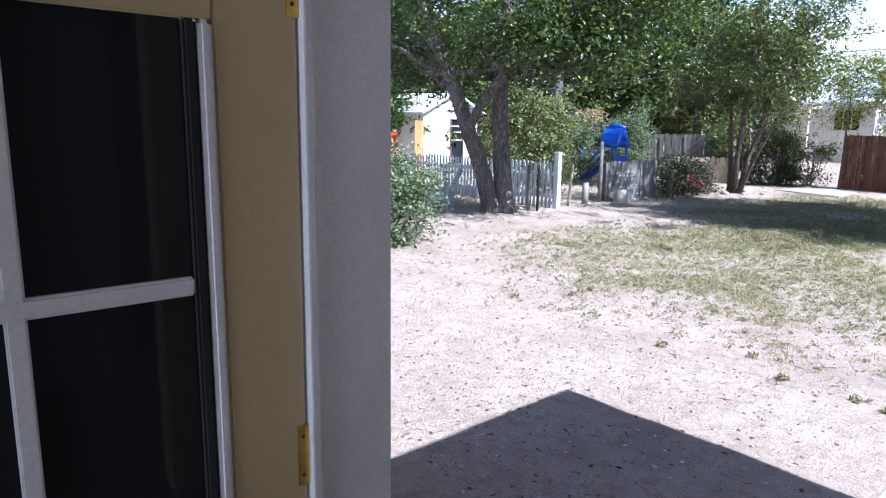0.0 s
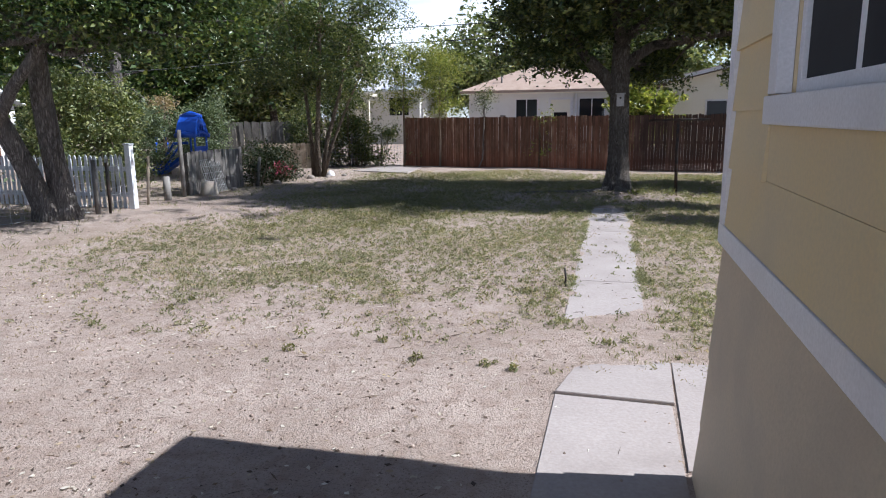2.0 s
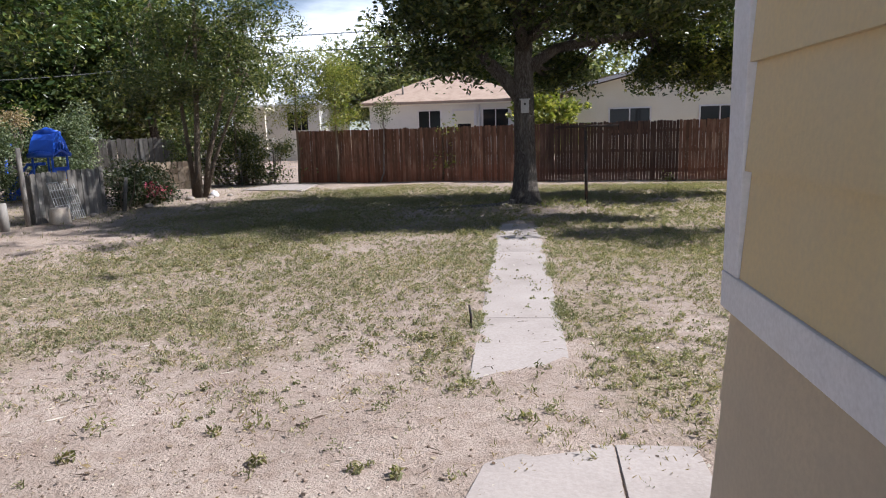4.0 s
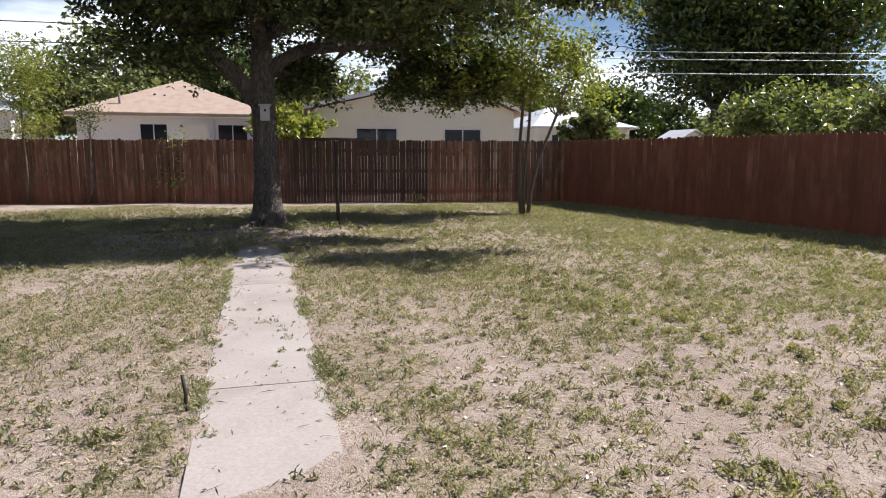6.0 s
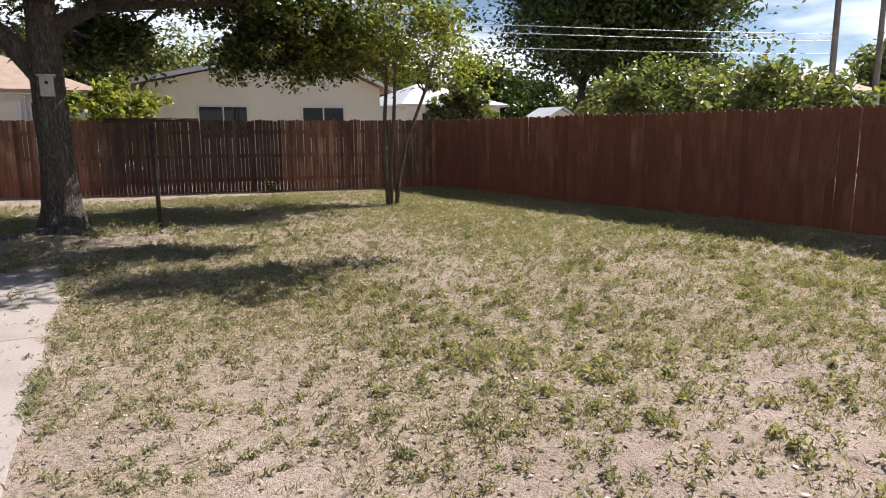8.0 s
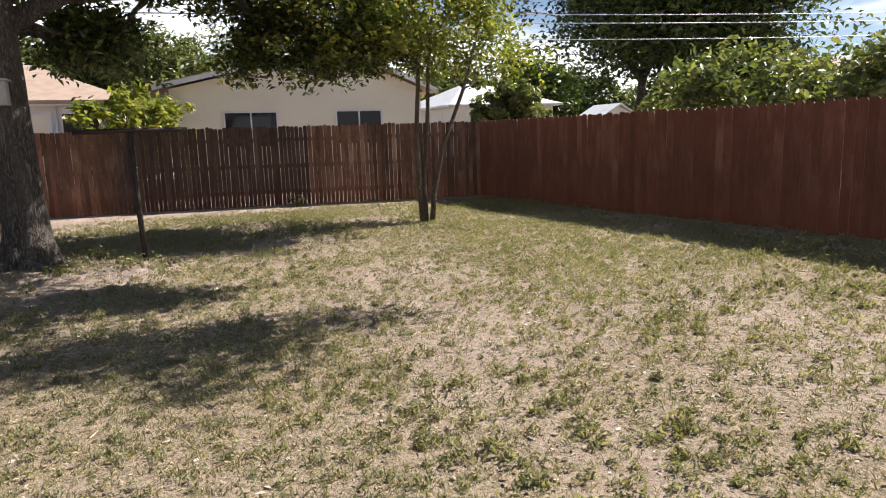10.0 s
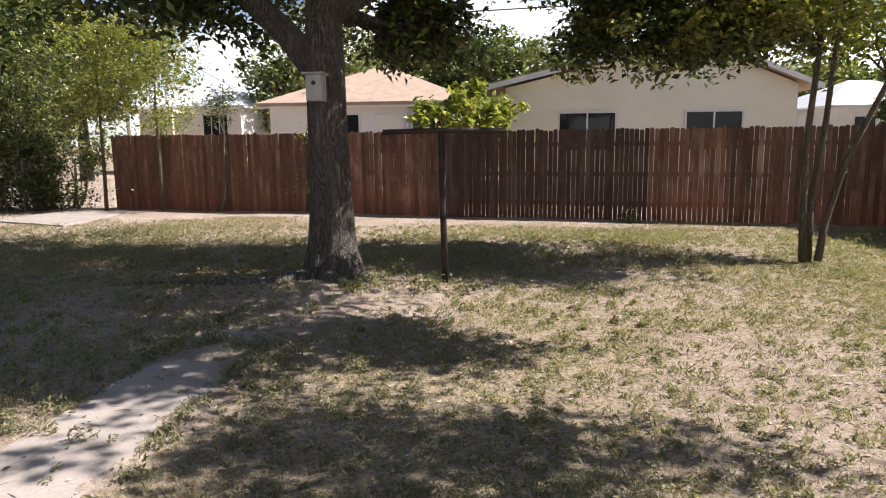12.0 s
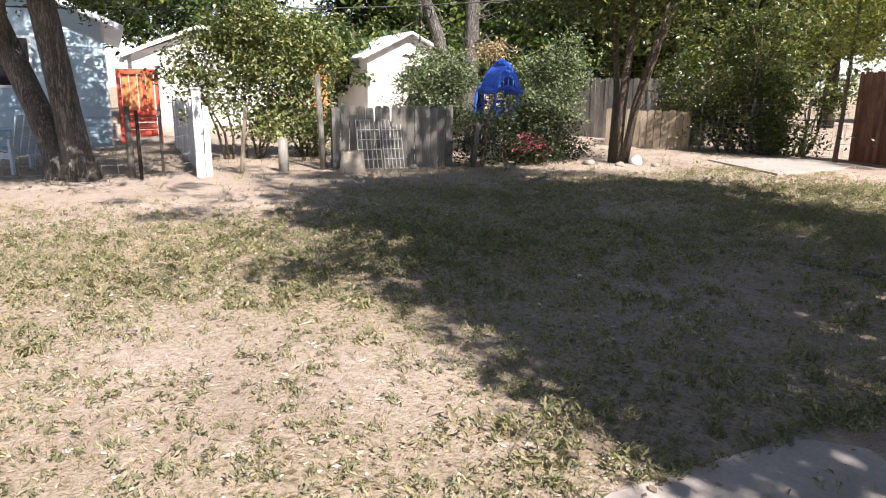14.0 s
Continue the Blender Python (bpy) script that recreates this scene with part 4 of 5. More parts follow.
# last blob is unseen upper crown, added to shade the blue house wall
tree("elm_tree", (-10.1, 6.85, 0), elm_stems,
     [((-0.4, 0.2, 5.6), (4.2, 3.6, 2.3), 620), ((1.2, -0.4, 3.9), (2.4, 2.2, 0.9), 220), ((-2.5, 0, 3.7), (2.2, 2.0, 1.0), 200), ((3.0, 0.6, 4.9), (1.9, 2.0, 1.2), 180), ((2.5, -0.4, 3.7), (1.7, 1.8, 0.7), 130), ((-0.2, -0.5, 7.6), (4.0, 3.4, 1.6), 260)],
     M_BARK_GREY, M_LEAF_DARK, "twin-trunked grey-barked elm tree", 0.105, 34, 0.22, 5, 70, sides=16, flute=0.05)
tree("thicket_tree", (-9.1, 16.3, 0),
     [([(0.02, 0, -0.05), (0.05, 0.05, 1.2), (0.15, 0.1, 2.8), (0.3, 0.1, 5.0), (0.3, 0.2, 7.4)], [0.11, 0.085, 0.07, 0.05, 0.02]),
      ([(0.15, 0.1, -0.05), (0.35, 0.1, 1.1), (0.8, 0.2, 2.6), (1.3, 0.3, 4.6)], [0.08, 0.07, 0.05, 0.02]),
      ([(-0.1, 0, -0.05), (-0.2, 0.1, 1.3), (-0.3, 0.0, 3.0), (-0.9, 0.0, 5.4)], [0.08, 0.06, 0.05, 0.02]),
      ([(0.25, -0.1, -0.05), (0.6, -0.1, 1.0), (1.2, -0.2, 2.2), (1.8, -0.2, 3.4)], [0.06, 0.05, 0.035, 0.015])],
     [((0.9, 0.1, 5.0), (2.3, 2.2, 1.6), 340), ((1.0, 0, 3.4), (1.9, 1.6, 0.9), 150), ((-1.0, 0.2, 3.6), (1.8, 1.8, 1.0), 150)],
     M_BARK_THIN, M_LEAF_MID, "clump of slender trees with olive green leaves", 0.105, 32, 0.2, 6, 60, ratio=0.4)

bare = empty("bare_tree", (-17.2, 17.2, 0))
tagged(bare, "leafless grey tree with tangled limbs", "tree")
tubes("trunk", [([(0, 0, -0.1), (0.05, 0.1, 1.2), (0.0, 0.2, 2.6), (0.2, 0.1, 4.4), (0.1, 0.0, 6.5)], [0.32, 0.26, 0.22, 0.17, 0.08])], M_BARK_GREY, bare, 12, 0.05, 0.04)
tubes("trunk", [([(0.1, -0.3, -0.1), (0.1, -0.6, 1.3), (0.2, -1.0, 2.8), (0.1, -1.7, 4.6), (0.2, -2.2, 6.2)], [0.26, 0.21, 0.18, 0.13, 0.05])], M_BARK_GREY, bare, 12, 0.05, 0.04)
br = np.random.default_rng(90)
for i in range(46):
    z = br.uniform(2.2, 5.2)
    foot = np.array((0.1, 0.15 if i % 2 else -0.35 - 0.35 * z, z))
    tip = foot + np.array((br.normal(0, 0.9), br.normal(0, 0.9), br.uniform(-0.9, 1.0)))
    tubes("branch", [(curve_pts(foot, tip, 7, 0.5, int(br.integers(1e6))), [0.035, 0.03, 0.024, 0.018, 0.014, 0.01, 0.005])], M_BARK_GREY, bare, 6)

# shrubs
def shrub(name, base, blobs, leaf, label, seed, leaf_size=0.07, per_cluster=30, spread=0.16, stems=9, h=1.0, ratio=0.55, category="shrub"):
    r = np.random.default_rng(seed)
    runs = []
    for i in range(stems):
        a = r.uniform(0, 6.28)
        c = blobs[i % len(blobs)]
        tip = np.array(c[0]) + np.array([math.cos(a), math.sin(a), 0.3]) * np.array(c[1]) * r.uniform(0.3, 0.8)
        foot = np.array([math.cos(a) * 0.15 + c[0][0] * 0.5, math.sin(a) * 0.15 + c[0][1] * 0.5, -0.04])
        runs.append((curve_pts(foot, tip, 5, 0.2, int(r.integers(1e6))), [0.028, 0.024, 0.018, 0.012, 0.006]))
    return tree(name, base, runs, blobs, M_BARK_THIN, leaf, label, leaf_size, per_cluster, spread, seed, 0, category, ratio, 0.02, 6, 0.03)


shrub("grey_green_shrub", (-8.3, 2.3, 0), [((-0.3, 0.2, 1.05), (1.15, 1.1, 0.85), 260), ((0.4, 0.1, 0.5), (0.6, 0.8, 0.45), 60), ((-0.6, -0.2, 1.7), (0.7, 0.7, 0.4), 60)], M_LEAF_GREY, "rounded grey-green shrub in full sun", 21, 0.075)
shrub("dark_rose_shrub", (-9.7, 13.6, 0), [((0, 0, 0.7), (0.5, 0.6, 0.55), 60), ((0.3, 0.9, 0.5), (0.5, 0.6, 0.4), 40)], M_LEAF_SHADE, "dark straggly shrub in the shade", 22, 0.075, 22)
shrub("lilac_shrub", (-15.0, 15.3, 0), [((0.2, -0.1, 1.9), (1.0, 1.1, 0.85), 290), ((0.2, -0.2, 0.9), (0.9, 1.0, 0.85), 170)], M_LEAF_GREY, "tall sunlit leafy shrub behind the low fence", 23, 0.085)
shrub("tall_shrub", (-14.9, 18.4, 0), [((0.3, 0.2, 2.0), (0.95, 1.1, 0.9), 280), ((0.4, -0.2, 0.9), (0.9, 1.2, 0.8), 190)], M_LEAF_GREY, "tall round olive shrub beside the play house", 25, 0.085)
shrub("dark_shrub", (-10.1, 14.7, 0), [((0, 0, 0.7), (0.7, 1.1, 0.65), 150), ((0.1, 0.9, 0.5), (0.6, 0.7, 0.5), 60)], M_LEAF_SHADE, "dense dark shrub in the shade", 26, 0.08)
shrub("seed_head_shrub", (-14.9, 16.8, 0), [((0, 0, 2.5), (0.3, 0.33, 0.25), 36)], M_STRAW, "dried tan seed heads on tall stalks", 27, 0.07, h=2.0)
shrub("flowering_shrub", (-9.5, 14.6, 0), [((0, 0, 0.4), (0.28, 0.3, 0.25), 22)], M_PINK, "small shrub with pink blossom", 28, 0.06, 16, 0.1, 5)
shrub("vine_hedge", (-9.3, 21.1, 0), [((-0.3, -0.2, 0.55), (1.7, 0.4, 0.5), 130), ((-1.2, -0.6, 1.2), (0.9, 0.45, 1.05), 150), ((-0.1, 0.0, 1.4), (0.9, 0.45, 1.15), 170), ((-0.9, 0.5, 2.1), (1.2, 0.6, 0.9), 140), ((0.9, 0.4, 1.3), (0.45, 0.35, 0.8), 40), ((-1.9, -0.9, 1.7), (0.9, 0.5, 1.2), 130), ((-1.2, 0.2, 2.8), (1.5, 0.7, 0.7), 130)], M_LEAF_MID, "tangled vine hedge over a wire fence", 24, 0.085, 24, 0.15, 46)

shrub("lime_shrub", (-12.4, 9.9, 0), [((0, 0.1, 2.3), (0.95, 0.9, 1.15), 300), ((0.1, 0.1, 1.0), (0.7, 0.8, 0.8), 110), ((0.1, -0.8, 2.1), (0.7, 0.65, 0.9), 130)], M_LEAF_PALE, "tall sunlit yellow-green shrub by the picket gate", 29, 0.09, 26)
shrub("lime_shrub", (-12.2, 11.0, 0), [((0, 0.0, 2.0), (0.8, 0.75, 1.0), 220), ((0.1, 0.0, 0.8), (0.6, 0.6, 0.6), 90)], M_LEAF_PALE, "sunlit yellow-green shrub behind weathered posts", 30, 0.09, 26)

# ---- neighbouring houses ----
def window_on(parent, axis, at_, u0, u1, z0, z1, out, bars=1, frame_m=None):
    """A framed window set on a wall plane."""
    fm = frame_m or M_TRIM
    def bx(nm, a, b, c, d, o0, o1, m_, par):
        lo, hi = sorted((at_ + out * o0, at_ + out * o1))
        dims = (lo, hi, a, b, c, d) if axis == "x" else (a, b, lo, hi, c, d)
        return part(nm, boxes(dims), m_, par)
    w = bx("window", u0, u1, z0, z1, 0.004, 0.02, M_GLASS, parent)
    t = 0.055
    for a, b, c, d in ((u0 - t, u0, z0 - t, z1 + t), (u1, u1 + t, z0 - t, z1 + t), (u0, u1, z1, z1 + t), (u0, u1, z0 - t, z0)):
        bx("frame", a, b, c, d, 0.003, 0.05, fm, w)
    for i in range(bars):
        u = u0 + (u1 - u0) * (i + 1) / (bars + 1)
        bx("mullion", u - 0.02, u + 0.02, z0, z1, 0.021, 0.042, fm, w)
    return w


def gable_house(name, x0, x1, y0, y1, eave, ridge, ridge_axis, wall_m, roof_m, label, over=0.4, hip=0.0):
    top = empty(name)
    tagged(top, label, "house")
    bm = boxes((x0, x1, y0, y1, -0.1, eave))
    xm, ym = (x0 + x1) / 2, (y0 + y1) / 2
    if not hip:
        if ridge_axis == "y":
            prism(bm, [(x0, eave + 0.001), (x1, eave + 0.001), (xm, ridge - 0.12)], "y", y0, y1)
        else:
            prism(bm, [(y0, eave + 0.001), (y1, eave + 0.001), (ym, ridge - 0.12)], "x", x0, x1)
    part("wall", bm, wall_m, top)
    t = 0.12
    X0, X1, Y0, Y1 = x0 - over, x1 + over, y0 - over, y1 + over
    bm = bmesh.new()
    if hip:
        b = [bm.verts.new(c) for c in ((X0, Y0, eave), (X1, Y0, eave), (X1, Y1, eave), (X0, Y1, eave), (X0, Y0, eave + t), (X1, Y0, eave + t), (X1, Y1, eave + t), (X0, Y1, eave + t))]
        r0 = (X0 + hip, ym, ridge) if ridge_axis == "x" else (xm, Y0 + hip, ridge)
        r1 = (X1 - hip, ym, ridge) if ridge_axis == "x" else (xm, Y1 - hip, ridge)
        a, c = bm.verts.new(r0), bm.verts.new(r1)
        fs = [(0, 3, 2, 1), (0, 1, 5, 4), (1, 2, 6, 5), (2, 3, 7, 6), (3, 0, 4, 7)]
        for f in fs:
            bm.faces.new([b[i] for i in f])
        if ridge_axis == "x":
            bm.faces.new((b[4], b[5], c, a)); bm.faces.new((b[6], b[7], a, c)); bm.faces.new((b[5], b[6], c)); bm.faces.new((b[7], b[4], a))
        else:
            bm.faces.new((b[5], b[6], c, a)); bm.faces.new((b[7], b[4], a, c)); bm.faces.new((b[4], b[5], a)); bm.faces.new((b[6], b[7], c))
    else:
        k = (ridge - eave) / ((x1 - x0) / 2 if ridge_axis == "y" else (y1 - y0) / 2)
        if ridge_axis == "y":
            prism(bm, [(X0, eave - k * over), (xm, ridge), (X1, eave - k * over), (X1, eave - k * over + t), (xm, ridge + t), (X0, eave - k * over + t)], "y", Y0, Y1)
        else:
            prism(bm, [(Y0, eave - k * over), (ym, ridge), (Y1, eave - k * over), (Y1, eave - k * over + t), (ym, ridge + t), (Y0, eave - k * over + t)], "x", X0, X1)
    part("roof", bm, roof_m, top)
    return top


hb = empty("gable_house")
tagged(hb, "cream sided bungalow with a broad low gable", "house")
bm = bmesh.new()
prism(bm, [(2.0, -0.1), (9.35, -0.1), (9.35, 2.98), (6.73, 4.08), (2.0, 2.98)], "y", 23.7, 34)
part("wall", bm, M_WALL_CREAM, hb)
lap_wall(hb, "y", 23.7, 2.0, 9.35, 0.4, 2.9, 0.25, M_WALL_CREAM, -1, "siding_board", 0.008)
bm = bmesh.new()
prism(bm, [(1.45, 2.93), (6.73, 4.12), (9.85, 2.84), (9.85, 2.94), (6.73, 4.24), (1.45, 3.05)], "y", 23.35, 34.3)
part("roof", bm, M_ROOF_TAN, hb)
bm = bmesh.new()
prism(bm, [(1.47, 2.9), (6.73, 4.09), (9.83, 2.81), (9.83, 2.935), (6.73, 4.215), (1.47, 3.025)], "y", 23.32, 23.348)
part("barge_board", bm, M_TRIM, hb, "white barge board")
window_on(hb, "y", 23.69, 3.42, 4.85, 1.35, 2.3, -1)
window_on(hb, "y", 23.69, 6.65, 8.02, 1.35, 2.3, -1)
hh = gable_house("hipped_house", -7.2, 0.4, 31.0, 40, 3.0, 4.9, "y", M_WALL_WHITE, M_ROOF_TAN, "white stucco bungalow with a tan hipped roof", 0.4, hip=4.2)
window_on(hh, "y", 31.0, -4.75, -3.7, 1.4, 2.65, -1)
window_on(hh, "y", 31.0, -1.6, -0.4, 1.4, 2.65, -1)
dr = part("door", boxes((-3.0, -2.05, 30.95, 31.0, 0.1, 2.62)), M_WALL_CREAM, hh, "cream panelled back door with a dark light")
for a, b, c, d in ((-3.12, -3.0, 0.1, 2.72), (-2.05, -1.93, 0.1, 2.72), (-3.0, -2.05, 2.62, 2.72)):
    part("door_frame", boxes((a, b, 30.92, 30.99, c, d)), M_TRIM, dr)
part("pane", boxes((-2.85, -2.2, 30.94, 30.949, 1.2, 2.0)), M_GLASS, dr)
part("soffit", boxes((-7.55, 0.75, 30.62, 30.99, 2.94, 2.99)), M_WALL_CREAM, hh)
tubes("vent_pipe", [([(-5.6, 31.6, 3.1), (-5.6, 31.6, 3.95)], 0.05)], M_GREYWOOD, hh, 8)
part("meter_box", boxes((-5.55, -5.3, 30.88, 30.99, 1.5, 1.9)), M_GREYWOOD, hh)
tubes("downpipe", [([(-1.78, 30.94, 0.1), (-1.78, 30.94, 2.9)], 0.045)], M_TRIM, hh, 8)
hw = gable_house("far_white_house", 18.2, 25.2, 42, 52, 3.15, 4.9, "x", M_WALL_WHITE, M_ROOF_WHITE, "distant white house with a pale hipped roof", 0.5, hip=3.4)
window_on(hw, "y", 42, 19.3, 20.3, 1.6, 2.7, -1)
gable_house("small_white_shed", 30.3, 33.6, 44, 47, 2.3, 3.2, "y", M_WALL_WHITE, M_ROOF_WHITE, "small distant white gabled shed", 0.2)
hg = gable_house("far_grey_house", 31, 38, 24, 32, 3.4, 4.6, "x", M_WALL_BLUE, M_ROOF_TAN, "distant grey house beyond the side fence", 0.3)
window_on(hg, "y", 24, 32.5, 33.8, 1.6, 2.8, -1)
hl = gable_house("far_cottage", -19, -13, 42, 50, 3.6, 5.2, "y", M_WALL_WHITE, M_ROOF_WHITE, "distant white cottage with grey hipped roof", 0.4, hip=3.2)
window_on(hl, "y", 42, -15.2, -13.8, 2.0, 3.2, -1, 2)
part("awning", boxes((-21.5, -15.9, 40.0, 41.6, 3.3, 3.45)), M_WALL_CREAM, hl, "pale tan porch awning")
for x in (-21.3, -18.6, -16.1):
    part("porch_post", boxes((x - 0.07, x + 0.07, 40.1, 40.24, 0, 3.3)), M_WALL_CREAM, hl)
bh = gable_house("blue_house", -24, -16.4, 0.5, 7.42, 2.75, 4.2, "x", M_WALL_BLUE, M_ROOF_WHITE, "pale blue sided house with white eaves", 0.45)
lap_wall(bh, "x", -16.4, 0.5, 7.42, 0.3, 2.7, 0.19, M_WALL_BLUE, 1, "siding_board", 0.012)
window_on(bh, "x", -16.38, 4.4, 5.95, 1.35, 2.35, 1)
gable_house("neighbour_garage", -30, -24, 8.2, 12.6, 2.4, 3.3, "x", M_WALL_WHITE, M_ROOF_WHITE, "white garage beyond the picket fence", 0.3)
part("corner_board", boxes((-16.45, -16.37, 7.421, 7.46, 0.2, 2.7)), M_TRIM, bh)
sh = empty("garden_shed", (-25, 16.85, 0))
tagged(sh, "white garden shed with a white metal roof", "shed")
bm = boxes((-4.1, -0.1, 0, 0.1, -0.05, 2.62), (-4.1, -0.1, 3.54, 3.64, -0.05, 2.62), (-4.1, -4.0, 0.1, 3.54, -0.05, 2.62))
part("wall", bm, M_WALL_WHITE, sh)
bm = boxes((-0.1, 0, 0, 1.75, -0.05, 2.62), (-0.1, 0, 2.65, 3.64, -0.05, 2.62), (-0.1, 0, 1.75, 2.65, 2.3, 2.62))
prism(bm, [(0, 2.621), (3.64, 2.621), (1.82, 3.5)], "x", -0.1, 0)
part("gable_wall", bm, M_WALL_WHITE, sh, "sunlit white gable wall")
bm = bmesh.new()
prism(bm, [(-0.32, 2.5), (1.82, 3.54), (3.96, 2.5), (3.96, 2.58), (1.82, 3.64), (-0.32, 2.58)], "x", -4.3, 0.35)
part("roof", bm, M_ROOF_WHITE, sh)
for a, b2, c, d in ((1.75, 1.81, 0, 2.3), (2.59, 2.65, 0, 2.3), (1.811, 2.589, 2.24, 2.3)):
    part("door_frame", boxes((0.002, 0.05, a, b2, c, d)), M_FENCE, sh)
part("screen_door", boxes((-0.07, -0.03, 1.811, 2.589, 0.05, 2.24)), M_GLASS, sh)
for z in (1.2, 1.6, 1.9):
    part("door_bar", boxes((-0.028, 0.0, 1.811, 2.589, z, z + 0.05)), M_WHITEWOOD, sh)
window_on(sh, "y", 0.0, -3.1, -2.2, 1.5, 2.2, -1, 1)
bm = bmesh.new()
prism(bm, [(1.46, 2.66), (1.66, 2.76), (1.82, 2.7), (1.98, 2.76), (2.18, 2.66), (1.88, 2.64), (1.82, 2.55), (1.76, 2.64)], "x", 0.003, 0.04)
part("wall_ornament", bm, M_IRON, sh, "dark flat wall ornament")

# ---- play house ----
ply = empty("play_house", (-13.5, 16.25, 0), 90)
ply.scale = (0.72, 0.72, 0.98)
tagged(ply, "blue and red plastic play house with slide", "play house")
bm = bmesh.new()
prism(bm, [(-0.56, 1.34), (-0.5, 1.5), (-0.32, 1.8), (-0.11, 1.97), (0, 2.03), (0.11, 1.97), (0.32, 1.8), (0.5, 1.5), (0.56, 1.34), (0.42, 1.34), (0.24, 1.62), (0, 1.74), (-0.24, 1.62), (-0.42, 1.34)], "y", -0.5, 0.5)
part("roof", bm, M_BLUE, ply)
tubes("ridge_cap", [([(0, -0.56, 1.98), (0, 0, 2.06), (0, 0.56, 1.98)], [0.07, 0.12, 0.07])], M_BLUE, ply, 10)
for x in (-0.53, 0.53):
    tubes("eave_roll", [([(x, -0.54, 1.36), (x * 1.04, 0, 1.4), (x, 0.54, 1.36)], [0.07, 0.1, 0.07])], M_BLUE, ply, 10)
for x in (-0.2, 0.0, 0.2):
    tubes("rib", [([(x, -0.5, 1.32), (x, -0.5, 1.72)], 0.025)], M_BLUE, ply, 7)
tubes("crossbar", [([(-0.5, -0.5, 1.34), (0, -0.5, 1.5), (0.5, -0.5, 1.34)], 0.04)], M_BLUE, ply, 8)
for x in (-0.45, 0.45):
    for y in (-0.42, 0.42):
        tubes("post", [([(x, y, -0.05), (x, y, 1.36)], 0.045)], M_BLUE, ply, 8)
part("deck", boxes((-0.42, 0.42, -0.42, 0.42, 0.55, 0.63), bevel=0.01), M_RED, ply)
part("panel", boxes((-0.4, 0.4, -0.45, -0.425, 0.64, 1.0), bevel=0.006), M_BLUE, ply)
bm = bmesh.new()
prism(bm, [(0.43, 0.63), (0.6, 0.66), (1.7, 0.14), (2.05, 0.1), (2.05, 0.03), (1.65, 0.04), (0.57, 0.55), (0.43, 0.55)], "x", -0.25, 0.25)
part("slide", bm, M_BLUE, ply)
for x in (-0.28, 0.28):
    tubes("slide_rail", [([(x, 0.45, 1.1), (x, 0.8, 1.1), (x, 1.7, 0.35), (x, 2.05, 0.2)], 0.05)], M_BLUE, ply, 8)
tubes("arch", [([(0.2, 2.1, 0.0), (0.15, 2.1, 0.9), (0.25, 2.1, 1.45), (0.6, 2.1, 1.68), (0.95, 2.1, 1.45), (1.05, 2.1, 0.8), (1.05, 2.1, 0.0)], 0.06)], M_BLUE, ply, 8)

# ---- things along the far side of the yard ----
# red-framed orange board thing by the blue house
og = empty("orange_gate", (-16.15, 7.62, 0))
tagged(og, "orange board gate in a faded red frame", "gate")
for a, b, c, d in ((0.0, 0.09, 0.05, 1.75), (0.81, 0.9, 0.05, 1.75), (0.091, 0.809, 1.63, 1.75), (0.091, 0.809, 0.7, 0.82), (0.55, 0.62, 0.83, 1.62)):
    part("frame_bar", boxes((-0.03, 0.03, a, b, c, d), bevel=0.004), M_RED, og)
for i in range(4):
    part("board", boxes((-0.055, -0.032, 0.1 + i * 0.175, 0.265 + i * 0.175, 0.75, 1.68)), M_ORANGE, og)
for i in range(3):
    part("lower_board", boxes((-0.055, -0.032, 0.1, 0.8, 0.2 + i * 0.17, 0.36 + i * 0.17)), M_RED, og)


yg = empty("board_gate", (-21.8, 13.75, 0))
tagged(yg, "orange-brown board gate beside the white shed", "gate")
for i in range(3):
    part("board", boxes((-0.012, 0.012, 0.16 * i, 0.16 * i + 0.15, -0.02, 2.15), bevel=0.003), M_ORANGE, yg)
for z in (0.4, 1.7):
    part("rail", boxes((-0.05, -0.013, 0.0, 0.47, z - 0.05, z + 0.05)), M_ORANGE, yg)

# pale blue slatted garden chairs before the picket fence
def garden_chair(x, y, rz):
    ch = empty("garden_chair", (x, y, 0), rz)
    tagged(ch, "pale blue slatted garden chair in the shade", "chair", "chairs by the picket fence")
    for i in range(5):
        yy = -0.24 + i * 0.12
        ob = part("back_slat", boxes((-0.012, 0.012, yy - 0.05, yy + 0.05, 0.0, 0.78 - 0.05 * abs(i - 2)), bevel=0.004), M_TEAL, ch)
        ob.matrix_basis = pose(-0.28, 0, 0.3, 0, -24, 0)
        part("seat_slat", boxes((-0.27 + i * 0.115, -0.17 + i * 0.115, -0.29, 0.29, 0.33 + i * 0.015, 0.352 + i * 0.015), bevel=0.003), M_TEAL, ch)
    for s in (-1, 1):
        part("armrest", boxes((-0.36, 0.36, s * 0.37 - 0.06, s * 0.37 + 0.06, 0.56, 0.585), bevel=0.006), M_TEAL, ch)
        part("leg", boxes((0.27, 0.34, s * 0.32 - 0.02, s * 0.32 + 0.02, -0.02, 0.559)), M_TEAL, ch)
        part("leg", boxes((-0.36, -0.29, s * 0.32 - 0.02, s * 0.32 + 0.02, -0.02, 0.559)), M_TEAL, ch)
        part("seat_rail", boxes((-0.3, 0.28, s * 0.31 - 0.012, s * 0.31 + 0.012, 0.24, 0.33)), M_TEAL, ch)
    return ch


garden_chair(-11.4, 6.1, 215)
garden_chair(-12.5, 6.0, -20)


